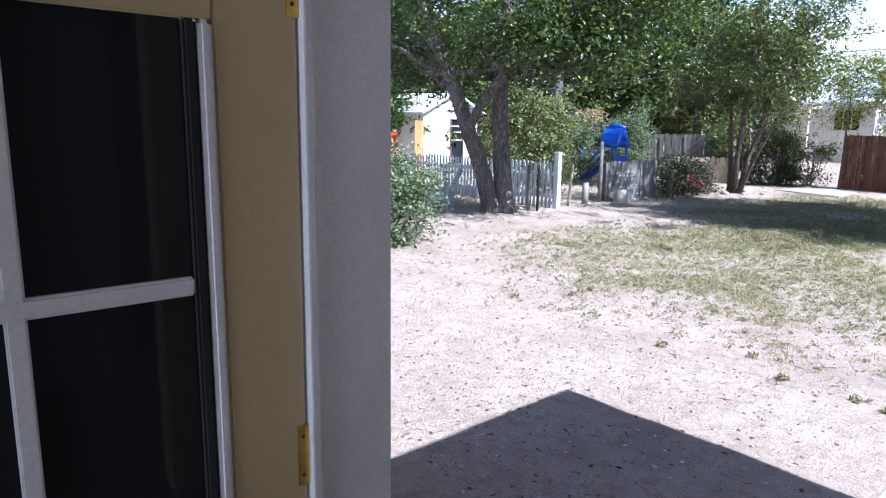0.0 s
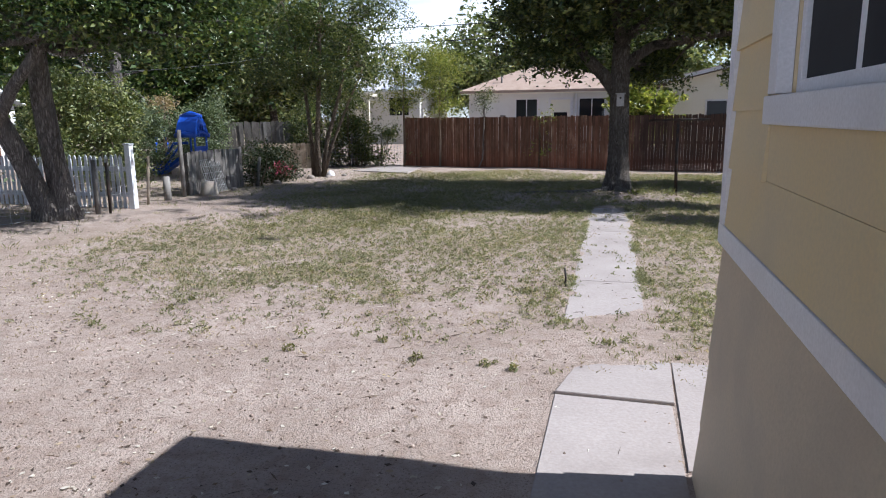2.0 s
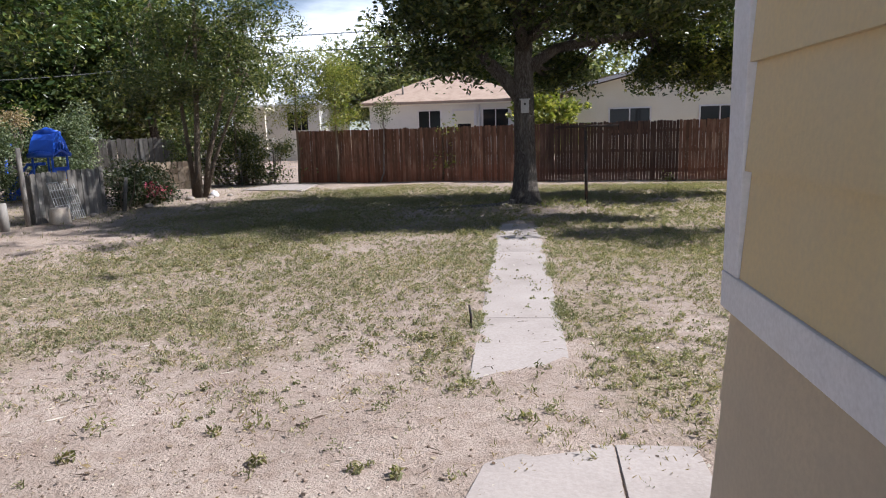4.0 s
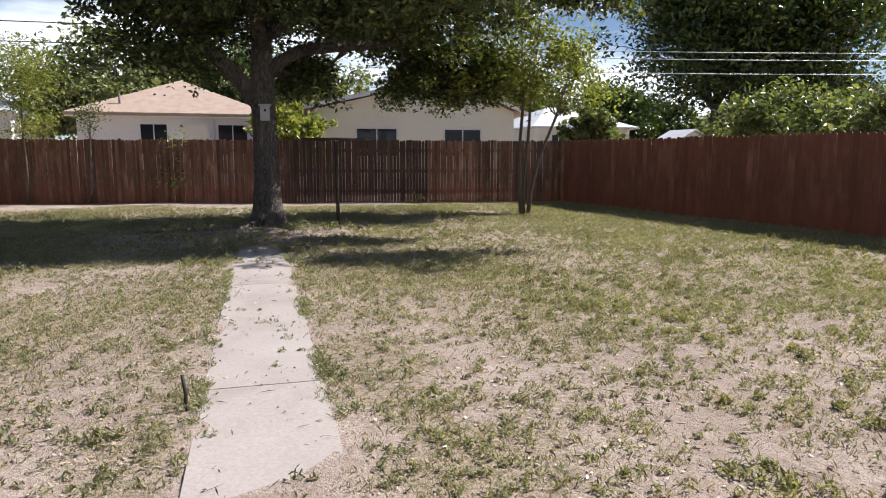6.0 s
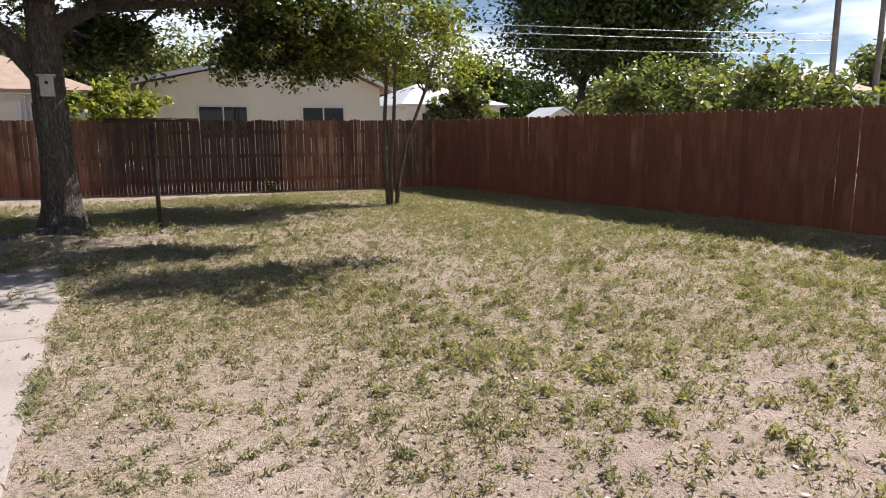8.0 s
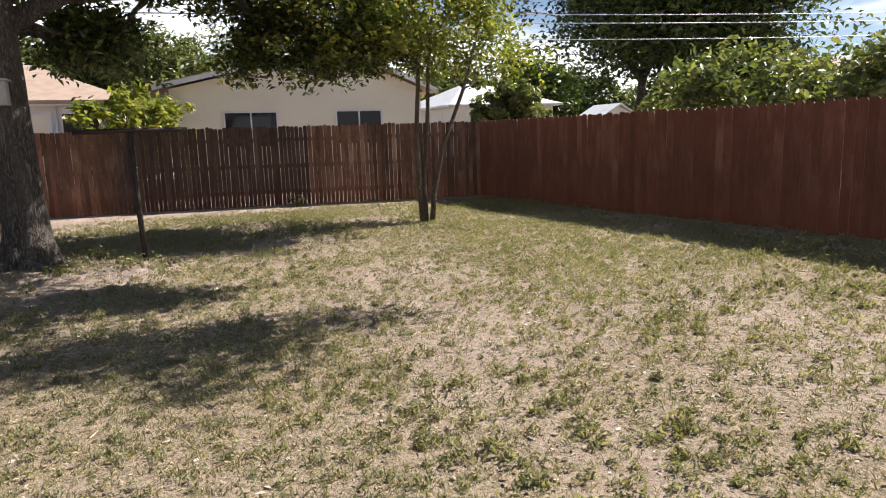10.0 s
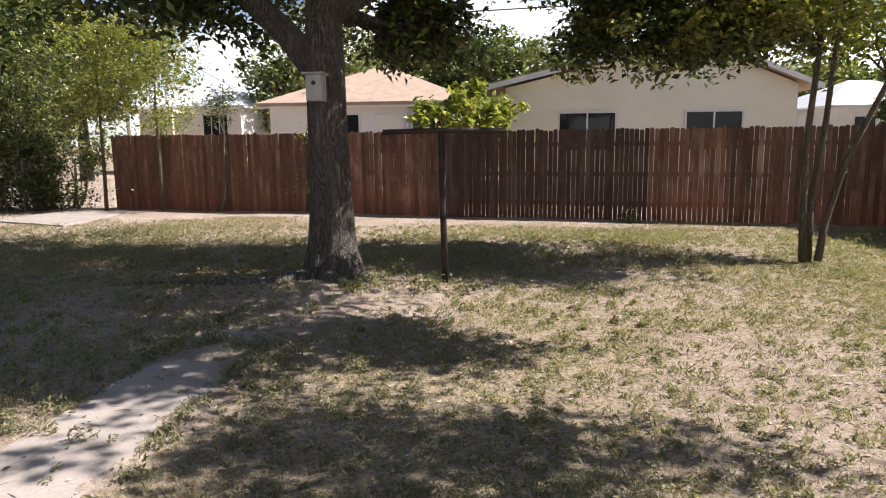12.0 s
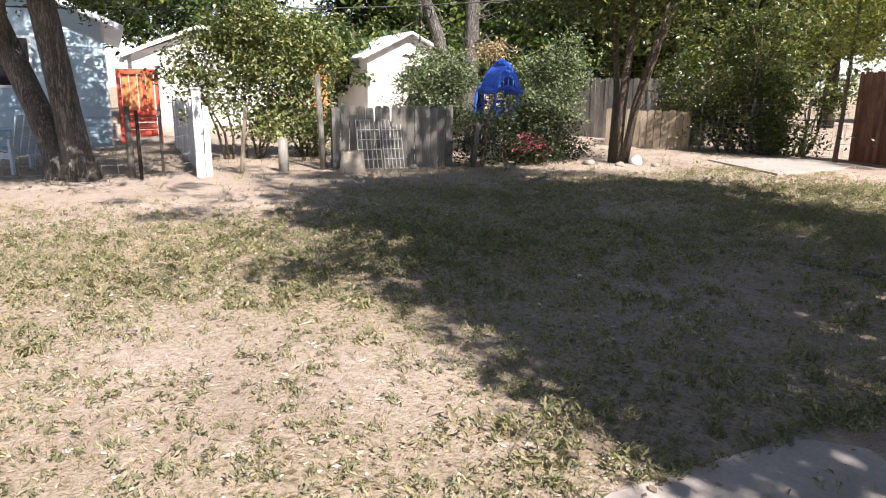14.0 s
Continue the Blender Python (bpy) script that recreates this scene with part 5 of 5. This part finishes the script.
# wire mesh on posts, by the elm
def wire_fence(name, a, b, h, posts, label, rows=7, step=0.22):
    a, b = Vector((*a, 0)), Vector((*b, 0))
    top = empty(name, a)
    tagged(top, label, "wire fence")
    d = b - a
    L = d.length
    for i in range(rows):
        z = 0.06 + (h - 0.08) * i / (rows - 1)
        tubes("wire", [([d * k + Vector((0, 0, z - 0.03 * math.sin(math.pi * k * 2) ** 2)) for k in (0, 0.25, 0.5, 0.75, 1)], 0.004)], M_WIRE, top, 4, smooth=False)
    n = int(L / step)
    for i in range(n):
        p = d * ((i + 0.5) / n)
        tubes("wire", [([p + Vector((0, 0, 0.05)), p + Vector((0.012, 0, h - 0.03))], 0.0035)], M_WIRE, top, 4, smooth=False)
    for k, r in posts:
        tubes("post", [([d * k + Vector((0, 0, -0.06)), d * k + Vector((0.02, 0, h + 0.12))], r)], M_GREYWOOD, top, 8, 0.05)
    return top


wire_fence("wire_fence", (-10.6, 5.6), (-10.0, 7.6), 0.95, ((0.02, 0.03),), "sagging galvanised wire mesh fence by the elm")
wire_fence("wire_fence", (-9.95, 7.7), (-10.0, 8.55), 0.95, ((0.5, 0.025),), "short galvanised wire mesh run at the gate post")
wire_fence("chain_fence", (-10.8, 20.1), (-7.9, 21.55), 1.15, ((0.05, 0.03), (0.4, 0.03), (0.75, 0.03)), "old wire fence under tangled vines", 9, 0.12)

# wire grid panels leaning on the grey fence
for k, (y, w) in enumerate(((11.25, 0.42), (11.72, 0.36))):
    gr = empty("garden_trellis", (-9.82, y, 0))
    tagged(gr, "white wire trellis leaning on grey boards", "trellis", "trellises on the fence")
    for i in range(6):
        yy = w * i / 5
        tubes("bar", [([(0.1, yy, 0.0), (-0.12, yy, 0.84)], 0.008)], M_WIRE, gr, 5, smooth=False)
    for i in range(6):
        f = i / 5
        tubes("bar", [([(0.1 - 0.22 * f, 0, 0.01 + 0.83 * f), (0.1 - 0.22 * f, w, 0.01 + 0.83 * f)], 0.008)], M_WIRE, gr, 5, smooth=False)

# stump, posts and stones
st = tubes("tree_stump", [([(0, 0, -0.05), (0, 0, 0.1), (0.01, 0, 0.32), (0.01, 0, 0.34)], [0.24, 0.2, 0.18, 0.15])], M_STUMP, None, 14, 0.06)
st.location = (-9.6, 11.07, 0)
tagged(st, "short pale cut tree stump", "stump")
round_post("wooden_post", -10.05, 10.7, 1.6, 0.055, M_GREYWOOD, "tall leaning grey wooden post", (0.05, -0.08))
round_post("wooden_post", -10.0, 10.0, 0.55, 0.09, M_GREYWOOD, "short thick grey post stub")
round_post("wooden_post", -10.0, 9.3, 1.05, 0.035, M_TANWOOD, "thin pale leaning stake", (0.02, 0.12))
round_post("wooden_post", -9.6, 13.4, 0.8, 0.05, M_GREYWOOD, "grey weathered post by the shrubs", (0.1, 0.05))
wb = tubes("plastic_bag", [([(0, 0, -0.01), (0.03, 0.0, 0.07), (0.02, 0.02, 0.15), (0.0, 0.03, 0.18)], [0.12, 0.13, 0.07, 0.02])], M_TRIM, None, 9, 0.2)
wb.location = (-8.75, 16.5, 0)
tagged(wb, "crumpled white bag at the thicket's foot", "bag")


def rock(x, y, r, seed, label="small rounded grey stone"):
    bm = bmesh.new()
    bmesh.ops.create_icosphere(bm, subdivisions=2, radius=r)
    s = np.random.default_rng(seed)
    for v in bm.verts:
        v.co = Vector((v.co.x * s.uniform(0.85, 1.15), v.co.y * s.uniform(0.8, 1.1), v.co.z * s.uniform(0.55, 0.75)))
    ob = part("stone", bm, M_STONE, None)
    ob.location = (x, y, r * 0.25)
    for f in ob.data.polygons:
        f.use_smooth = True
    return tagged(ob, label, "stone", "stones in the yard")


for i, (x, y, r) in enumerate(((-9.3, 14.0, 0.12), (-9.9, 15.2, 0.14), (-8.6, 16.0, 0.1), (-9.6, 12.2, 0.09), (-9.0, 15.6, 0.13), (-10.0, 14.6, 0.16), (-8.3, 16.6, 0.09))):
    rock(x, y, r, 300 + i)

# slender plants before the back fence
def whip(name, x, y, pts, radii, blobs, leaf, label, seed, bark=None, size=0.08, per=20):
    return tree(name, (x, y, 0), [(pts, radii)], blobs, bark or M_BARK_THIN, leaf, label, size, per, 0.15, seed, 6, "sapling", 0.42, 0.02, 7)


whip("sapling", -6.2, 20.85, [(0, 0, -0.05), (0.02, 0, 1.0), (0.0, 0, 2.2), (0.05, 0, 3.6)], [0.045, 0.04, 0.03, 0.012], [((0, 0, 3.7), (1.15, 1.0, 1.5), 270), ((0.2, 0, 2.5), (0.7, 0.6, 0.5), 50)], M_LEAF_LIME, "slender sapling with lime leaves by the fence", 61)
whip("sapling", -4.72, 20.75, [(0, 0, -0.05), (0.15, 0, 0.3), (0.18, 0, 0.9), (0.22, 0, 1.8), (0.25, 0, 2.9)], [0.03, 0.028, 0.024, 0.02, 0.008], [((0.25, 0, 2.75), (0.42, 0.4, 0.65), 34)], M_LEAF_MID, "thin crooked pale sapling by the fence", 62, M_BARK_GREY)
whip("sapling", -2.5, 20.45, [(0, 0, -0.05), (0.05, 0, 0.6), (0.02, 0, 1.3), (0.1, 0, 2.0)], [0.022, 0.02, 0.014, 0.006], [((0.05, 0, 1.75), (0.28, 0.2, 0.35), 12), ((0.0, -0.05, 0.8), (0.35, 0.2, 0.3), 8)], M_LEAF_LIME, "spindly leafy plant against brown boards", 63, None, 0.11, 10)
whip("sapling", -7.55, 20.7, [(0, 0, -0.05), (0.03, 0, 1.0), (0.0, 0.05, 2.1), (0.05, 0, 3.7)], [0.05, 0.042, 0.032, 0.012], [((0, 0, 3.7), (1.2, 1.0, 1.25), 260), ((-0.2, 0, 2.6), (0.7, 0.6, 0.45), 50)], M_LEAF_LIME, "slender lime-leaved sapling at the fence end", 64)
shrub("fence_weed", (4.6, 18.9, 0), [((0, 0, 0.13), (0.16, 0.14, 0.12), 9)], M_LEAF_LIME, "small bright weed at the fence foot", 65, 0.06, 12, 0.06, 3)
for i, (x, y, s) in enumerate(((0.75, 12.75, 1.0), (1.35, 12.45, 0.9), (1.75, 12.55, 0.8), (0.95, 13.3, 0.8), (1.25, 12.9, 0.7), (0.6, 12.4, 0.7))):
    shrub("ground_weed", (x, y, 0), [((0, 0, 0.09 * s), (0.2 * s, 0.18 * s, 0.09 * s), 9)], M_LEAF_LIME if i % 2 else M_WEED, "low yellowing weeds round the post foot", 70 + i, 0.055, 12, 0.07, 3)

# roots at the shade tree's foot
rt = tubes("tree_root", [([(0, 0, 0.1), (-0.5, -0.25, 0.035), (-1.1, -0.35, 0.03), (-1.9, -0.3, 0.01), (-2.6, -0.5, -0.03)], [0.09, 0.065, 0.05, 0.04, 0.02]), ([(0.1, -0.1, 0.1), (0.45, -0.35, 0.02), (0.9, -0.55, -0.02)], [0.09, 0.05, 0.03])], M_BARK_GREY, None, 8, 0.08)
rt.location = (0.05, 12.95, 0)
tagged(rt, "pale exposed roots of the shade tree", "root")


# ---- poles and cables ----
def utility_pole(x, y, h):
    u = empty("utility_pole", (x, y, 0))
    tagged(u, "tall weathered wooden utility pole", "utility pole", "utility poles")
    tubes("pole", [([(0, 0, -0.2), (0, 0, h)], [0.16, 0.11])], M_GREYWOOD, u, 10)
    part("crossarm", boxes((-0.06, 0.06, -1.1, 1.1, h - 0.7, h - 0.58)), M_GREYWOOD, u)
    for yy in (-1.0, -0.4, 0.4, 1.0):
        tubes("insulator", [([(0, yy, h - 0.58), (0, yy, h - 0.46)], [0.04, 0.03])], M_GLASS, u, 8)
    return u


utility_pole(30.9, 22.0, 11)
utility_pole(34.9, 22.4, 11)


def cable(a, b, sag, r, m_, label):
    a, b = Vector(a), Vector(b)
    pts = [a.lerp(b, k / 14) - Vector((0, 0, sag * 4 * (k / 14) * (1 - k / 14))) for k in range(15)]
    return tagged(tubes("overhead_cable", [(pts, r)], m_, None, 5), label, "cable", "overhead cables")


for dz in (5.72, 5.42, 4.85):
    cable((4, 27.2, dz), (30.8, 22.1, dz + 0.05), 0.12, 0.016, M_CABLE_PALE, "pale thin overhead power cable")
cable((-30, 24.5, 5.7), (6, 24, 5.75), 0.25, 0.018, M_CABLE, "black overhead telephone cable")
cable((-30, 24.8, 5.1), (6, 24.3, 5.2), 0.25, 0.018, M_CABLE, "black overhead telephone cable")
utility_pole(-18.1, 30.9, 9.5)
cable((-18.1, 30.9, 9.3), (-7.3, 31.3, 3.06), 0.2, 0.014, M_CABLE, "thin drop cable to a house")
cable((-14.2, 4.0, 2.75), (-13.7, 22.0, 4.3), 0.35, 0.015, M_CABLE, "black cable strung across the side yard")

# ---- trees behind the fences ----
def far_tree(name, x, y, h, r, leaf, label, seed, trunk=0.25, n=150, size=0.3, low=0.35, bark=None):
    s = np.random.default_rng(seed)
    lx, ly = s.uniform(-0.4, 0.4, 2)
    stems = [([(0, 0, -0.1), (lx * 0.3, ly * 0.3, h * 0.25), (lx, ly, h * 0.5), (lx * 1.3, ly * 1.2, h * 0.8)], [trunk, trunk * 0.75, trunk * 0.5, trunk * 0.15])]
    for i in range(3):
        a = s.uniform(0, 6.28)
        stems.append(([(lx * 0.4, ly * 0.4, h * 0.3), (math.cos(a) * r * 0.35, math.sin(a) * r * 0.35, h * 0.48), (math.cos(a) * r * 0.6, math.sin(a) * r * 0.6, h * 0.7)], [trunk * 0.5, trunk * 0.35, trunk * 0.1]))
    top = h
    mid = (low * h + top) / 2
    blobs = [((0, 0, mid), (r, r, (top - low * h) / 2), n)]
    for i in range(4):
        a = s.uniform(0, 6.28)
        blobs.append(((math.cos(a) * r * 0.6, math.sin(a) * r * 0.6, mid + s.uniform(-0.2, 0.25) * h), (r * 0.55, r * 0.55, r * 0.4), n // 4))
    return tree(name, (x, y, 0), stems, blobs, bark or M_BARK, leaf, label, size, 34, 0.1 * r, seed, 14, sides=8)


FAR = [(27, 31, 14, 6.6, 0, 0.55), (25, 33, 13, 5.5, 0, 0.3), (31, 32, 12.5, 5.0, 0, 0.3), (16.5, 17.0, 3.8, 2.3, 1, 0.12), (14.9, 12.3, 3.3, 1.7, 1, 0.1), (19, 10.0, 4.3, 1.6, 2, 0.1), (1.0, 22.3, 3.3, 1.15, 2, 0.08), (-30, 7, 11, 4.2, 0, 0.3), (-34, 13, 12, 4.6, 0, 0.35), (-33, 20, 13, 4.2, 0, 0.35), (-31, 27, 12, 4.5, 0, 0.35),
       (-15, 25, 8.5, 3.2, 3, 0.22), (-17.8, 22.2, 7, 2.4, 0, 0.2), (-19, 25, 10, 3.6, 0, 0.25), 
       (-20, 27, 11, 4.5, 0, 0.3), (-9, 46, 10, 5, 1, 0.3), (-17, 34, 9, 4, 1, 0.3), (4, 54, 9, 5, 1, 0.3), (10.5, 20.1, 3.7, 0.85, 1, 0.07), (24, 62, 8, 6, 1, 0.3), (36, 58, 8, 6, 0, 0.3), (46, 50, 8, 7, 1, 0.3), (55, 30, 8, 6, 1, 0.3), (-2, 62, 10, 7, 0, 0.3), (-27, 40, 12, 6, 0, 0.3), (-29, 17.5, 5.2, 2.9, 0, 0.2), (-27, 23, 5.0, 2.8, 0, 0.2), (-23.5, 28.5, 5.0, 2.8, 0, 0.2), (-18.5, 31, 4.6, 2.6, 1, 0.2), (-32, 22, 9, 4.2, 0, 0.3)]
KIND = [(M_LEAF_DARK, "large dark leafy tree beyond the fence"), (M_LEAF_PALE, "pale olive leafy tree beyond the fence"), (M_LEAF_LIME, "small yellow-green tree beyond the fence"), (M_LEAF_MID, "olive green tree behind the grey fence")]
for i, (x, y, h, r, k, tr) in enumerate(FAR):
    dist = math.hypot(x, y - 5)
    far_tree("background_tree", x, y, h, r, KIND[k][0], KIND[k][1], 100 + i, tr, int(55 + 48 * r), 0.085 + 0.0064 * dist, 0.16 if r < 3 else 0.25)

# ---- grass, weeds, litter ----
def scatter(n, x0, x1, y0, y1, seed, f):
    r = np.random.default_rng(seed)
    x, y = r.uniform(x0, x1, n), r.uniform(y0, y1, n)
    keep = (r.uniform(0, 1, n) < f(x, y)) & (y < fence_y(x) - 0.06) & ~((x > WX - 0.12) & (y < WY + 0.1)) & (y > -2.4)
    return x[keep], y[keep], r


def blades(name, n, area, seed, f, per, length, spread, width, material, label, lie=0.6):
    x, y, r = scatter(n, *area, seed, f)
    m = len(x)
    idx = np.repeat(np.arange(m), per)
    k = len(idx)
    a = r.uniform(0, 2 * math.pi, k)
    tuft = r.uniform(0.55, 1.4, m)[idx]
    bx = x[idx] + r.normal(0, spread, k) * tuft
    by = y[idx] + r.normal(0, spread, k) * tuft
    ln = length * tuft * r.uniform(0.5, 1.3, k)
    tilt = r.uniform(0.15, 1.0, k) ** 0.7 * lie * 1.5
    w = width * r.uniform(0.6, 1.3, k)
    bz = ground_z(bx, by) - 0.004
    dx, dy = np.cos(a), np.sin(a)
    v = np.empty((k, 4, 3))
    v[:, 0] = np.stack([bx - dy * w, by + dx * w, bz], 1)
    v[:, 1] = np.stack([bx + dy * w, by - dx * w, bz], 1)
    hx, hz = ln * np.sin(tilt * 0.6) * 0.5, ln * np.cos(tilt * 0.6) * 0.5
    v[:, 2] = np.stack([bx + dx * hx + dy * w * 0.7, by + dy * hx - dx * w * 0.7, bz + hz], 1)
    tx, tz = hx + ln * 0.5 * np.sin(np.minimum(tilt * 1.3, 1.5)), hz + ln * 0.5 * np.cos(np.minimum(tilt * 1.3, 1.5))
    v[:, 3] = np.stack([bx + dx * tx, by + dy * tx, bz + tz], 1)
    b = np.arange(k)[:, None] * 4
    t = np.concatenate([b + np.array([[0, 1, 2]]), b + np.array([[0, 2, 3]])], axis=1).reshape(-1, 3)
    return tagged(new(name, raw_mesh(name, v.reshape(-1, 3), t, material)), label, "grass", kind="stuff")


def patch(x, y, f, seed, lo=-0.1, hi=0.5):
    return smooth(lo, hi, fbm(x, y, f, seed))


NEAR = (-8, 10.5, 0.8, 19.5)
blades("grass", 80000, NEAR, 31, lambda x, y: grass_cover(x, y) * (0.35 + 0.65 * patch(x, y, 1.6, 8, -0.4, 0.5)), 8, 0.038, 0.02, 0.003, M_GRASS, "short dusty green turf grass")
blades("dry_grass", 48000, NEAR, 32, lambda x, y: (0.16 + 0.84 * grass_cover(x, y)) * (0.35 + 0.65 * patch(x, y, 1.3, 9, -0.5, 0.4)), 5, 0.036, 0.035, 0.0026, M_STRAW, "short dry straw-coloured grass", 0.9)
blades("grass", 9000, (-16, -8, 1, 20), 33, lambda x, y: 0.5 * grass_cover(x, y), 5, 0.07, 0.05, 0.005, M_GRASS, "sparse dusty grass by the side fences")


for sx in (-1, 1):
    blades("grass", 1500, tuple(sorted((sx * 0.33, sx * 0.42))) + (2.3, 10.6), 36 + sx, lambda x, y: patch(x, y, 3.0, 23, -0.3, 0.6), 6, 0.04, 0.02, 0.003, M_WEED, "uneven grass fringe along the walk", 0.9)


def clumps(name, n, area, seed, f, per, radius, size, material, label, tall=0.05):
    """Low leafy rosettes, each a handful of small leaves."""
    x, y, r = scatter(n, *area, seed, f)
    m = len(x)
    k = r.uniform(0.5, 1.5, m)
    idx = np.repeat(np.arange(m), per)
    a, d = r.uniform(0, 6.28, len(idx)), np.sqrt(r.uniform(0, 1, len(idx))) * radius
    px, py = x[idx] + np.cos(a) * d * k[idx], y[idx] + np.sin(a) * d * k[idx]
    pz = ground_z(px, py) + 0.004 + r.uniform(0, 1, len(idx)) * tall * k[idx] * (1 - 0.6 * d / radius)
    return tagged(new(name, leaves_mesh(name, np.stack([px, py, pz], 1), size, material, -0.9, 0.34, seed)), label, "weeds", kind="stuff")


clumps("weeds", 36000, (-7.5, 10.3, 0.9, 18), 34, lambda x, y: (0.04 + grass_cover(x, y)) * (0.55 + 0.45 * patch(x, y, 0.9, 14, -0.3, 0.5)), 18, 0.04, 0.03, M_WEED, "low clumps of dusty small-leaved weeds", 0.06)
clumps("taller_weeds", 4200, (-6, 9.5, 1.0, 17), 35, lambda x, y: (0.1 + grass_cover(x, y)) * patch(x, y, 0.6, 17, -0.3, 0.5), 34, 0.07, 0.044, M_GRASS, "scattered taller leafy weeds in the turf", 0.1)


def litter(name, n, area, seed, f, size, material, label):
    x, y, r = scatter(n, *area, seed, f)
    z = ground_z(x, y)
    onwalk = (np.abs(x) < 0.36) & (y > 1.9) & (y < 10.9)
    z = np.where(onwalk, 0.009, z) + 0.006
    me = leaves_mesh(name, np.stack([x, y, z], 1), size, material, 0.0, 0.6, seed)
    co = np.empty(len(me.vertices) * 3, dtype=np.float32)
    me.vertices.foreach_get("co", co)
    co = co.reshape(-1, 4, 3)
    mid = co.mean(axis=1, keepdims=True)
    co[:, :, 2:] = mid[:, :, 2:] + np.clip((co[:, :, 2:] - mid[:, :, 2:]) * 0.3, -0.008, 0.02)
    me.vertices.foreach_set("co", co.ravel())
    return tagged(new(name, me), label, "leaf litter", kind="stuff")


litter("fallen_leaves", 44000, (-9, 10.5, -2, 19.5), 41, lambda x, y: (0.25 + 0.7 * patch(x, y, 0.8, 15)) * (1 - 0.7 * (np.abs(x) < 0.4)), 0.04, M_LITTER, "scattered curled dead leaves on the ground")
litter("wood_chips", 80000, (-8, 10, -2, 15), 42, lambda x, y: (0.16 + 0.3 * patch(x, y, 1.2, 16)) * (1 - 0.85 * (np.abs(x) < 0.4)), 0.022, M_LITTER, "small bark chips and bits on the dirt")


def twigs(name, n, area, seed, f, label):
    """Short thin sticks lying on the ground."""
    x, y, r = scatter(n, *area, seed, f)
    m = len(x)
    a, ln = r.uniform(0, 6.28, m), r.uniform(0.03, 0.16, m)
    z = np.where((np.abs(x) < 0.36) & (y > 1.9), 0.012, ground_z(x, y)) + 0.004
    dx, dy, w = np.cos(a) * ln / 2, np.sin(a) * ln / 2, r.uniform(0.0015, 0.004, m)
    v = np.empty((m, 4, 3))
    v[:, 0] = np.stack([x - dx, y - dy, z], 1)
    v[:, 1] = np.stack([x - np.sin(a) * w, y + np.cos(a) * w, z + w * 2], 1)
    v[:, 2] = np.stack([x + dx, y + dy, z + w], 1)
    v[:, 3] = np.stack([x + np.sin(a) * w, y - np.cos(a) * w, z], 1)
    return tagged(new(name, raw_mesh(name, v.reshape(-1, 3), tri_pairs(m), M_LITTER)), label, "twigs", kind="stuff")


twigs("twigs", 5000, (-8, 10, -2, 16), 43, lambda x, y: 0.3 + 0.6 * patch(x, y, 0.9, 18), "thin dry twigs strewn over the dirt")


def clods(name, n, area, seed, f, label):
    """Small uneven lumps of dry soil, each with its own six corners."""
    x, y, r = scatter(n, *area, seed, f)
    m = len(x)
    z = ground_z(x, y)
    onwalk = (np.abs(x) < 0.36) & (y > 2.2) & (y < 10.9)
    x, y, z = x[~onwalk], y[~onwalk], z[~onwalk]
    m = len(x)
    rad = 0.004 + 0.014 * r.uniform(0, 1, m) ** 4
    dirs = np.array([(1, 0, 0), (0, 1, 0), (-1, 0, 0), (0, -1, 0), (0, 0, 0.9), (0, 0, -0.6)], float)
    turn = r.uniform(0, 6.28, m)
    v = dirs[None] * (rad[:, None] * r.uniform(0.6, 1.3, (m, 6)))[:, :, None]
    vx = v[:, :, 0] * np.cos(turn)[:, None] - v[:, :, 1] * np.sin(turn)[:, None]
    vy = v[:, :, 0] * np.sin(turn)[:, None] + v[:, :, 1] * np.cos(turn)[:, None]
    v = np.stack([vx + x[:, None], vy + y[:, None], v[:, :, 2] + z[:, None] + rad[:, None] * 0.2], 2)
    t = np.array([(0, 1, 4), (1, 2, 4), (2, 3, 4), (3, 0, 4), (1, 0, 5), (2, 1, 5), (3, 2, 5), (0, 3, 5)])
    t = (np.arange(m)[:, None, None] * 6 + t[None]).reshape(-1, 3)
    return tagged(new(name, raw_mesh(name, v.reshape(-1, 3), t, M_CLOD)), label, "soil clods", kind="stuff")


clods("soil_clods", 34000, (-8, 9, -1.5, 9), 44, lambda x, y: (0.15 + 0.85 * patch(x, y, 0.7, 19, -0.3, 0.6)) * (1 - 0.6 * grass_cover(x, y)), "crumbs and clods of dry tan soil")

stake = tubes("metal_stake", [([(0, 0, -0.05), (0.01, 0.0, 0.1), (-0.005, 0.01, 0.21)], [0.012, 0.011, 0.009])], M_IRON, None, 7, 0.1)
stake.location = (-0.43, 3.64, 0)
tagged(stake, "short rusty stake beside the concrete walk", "stake")
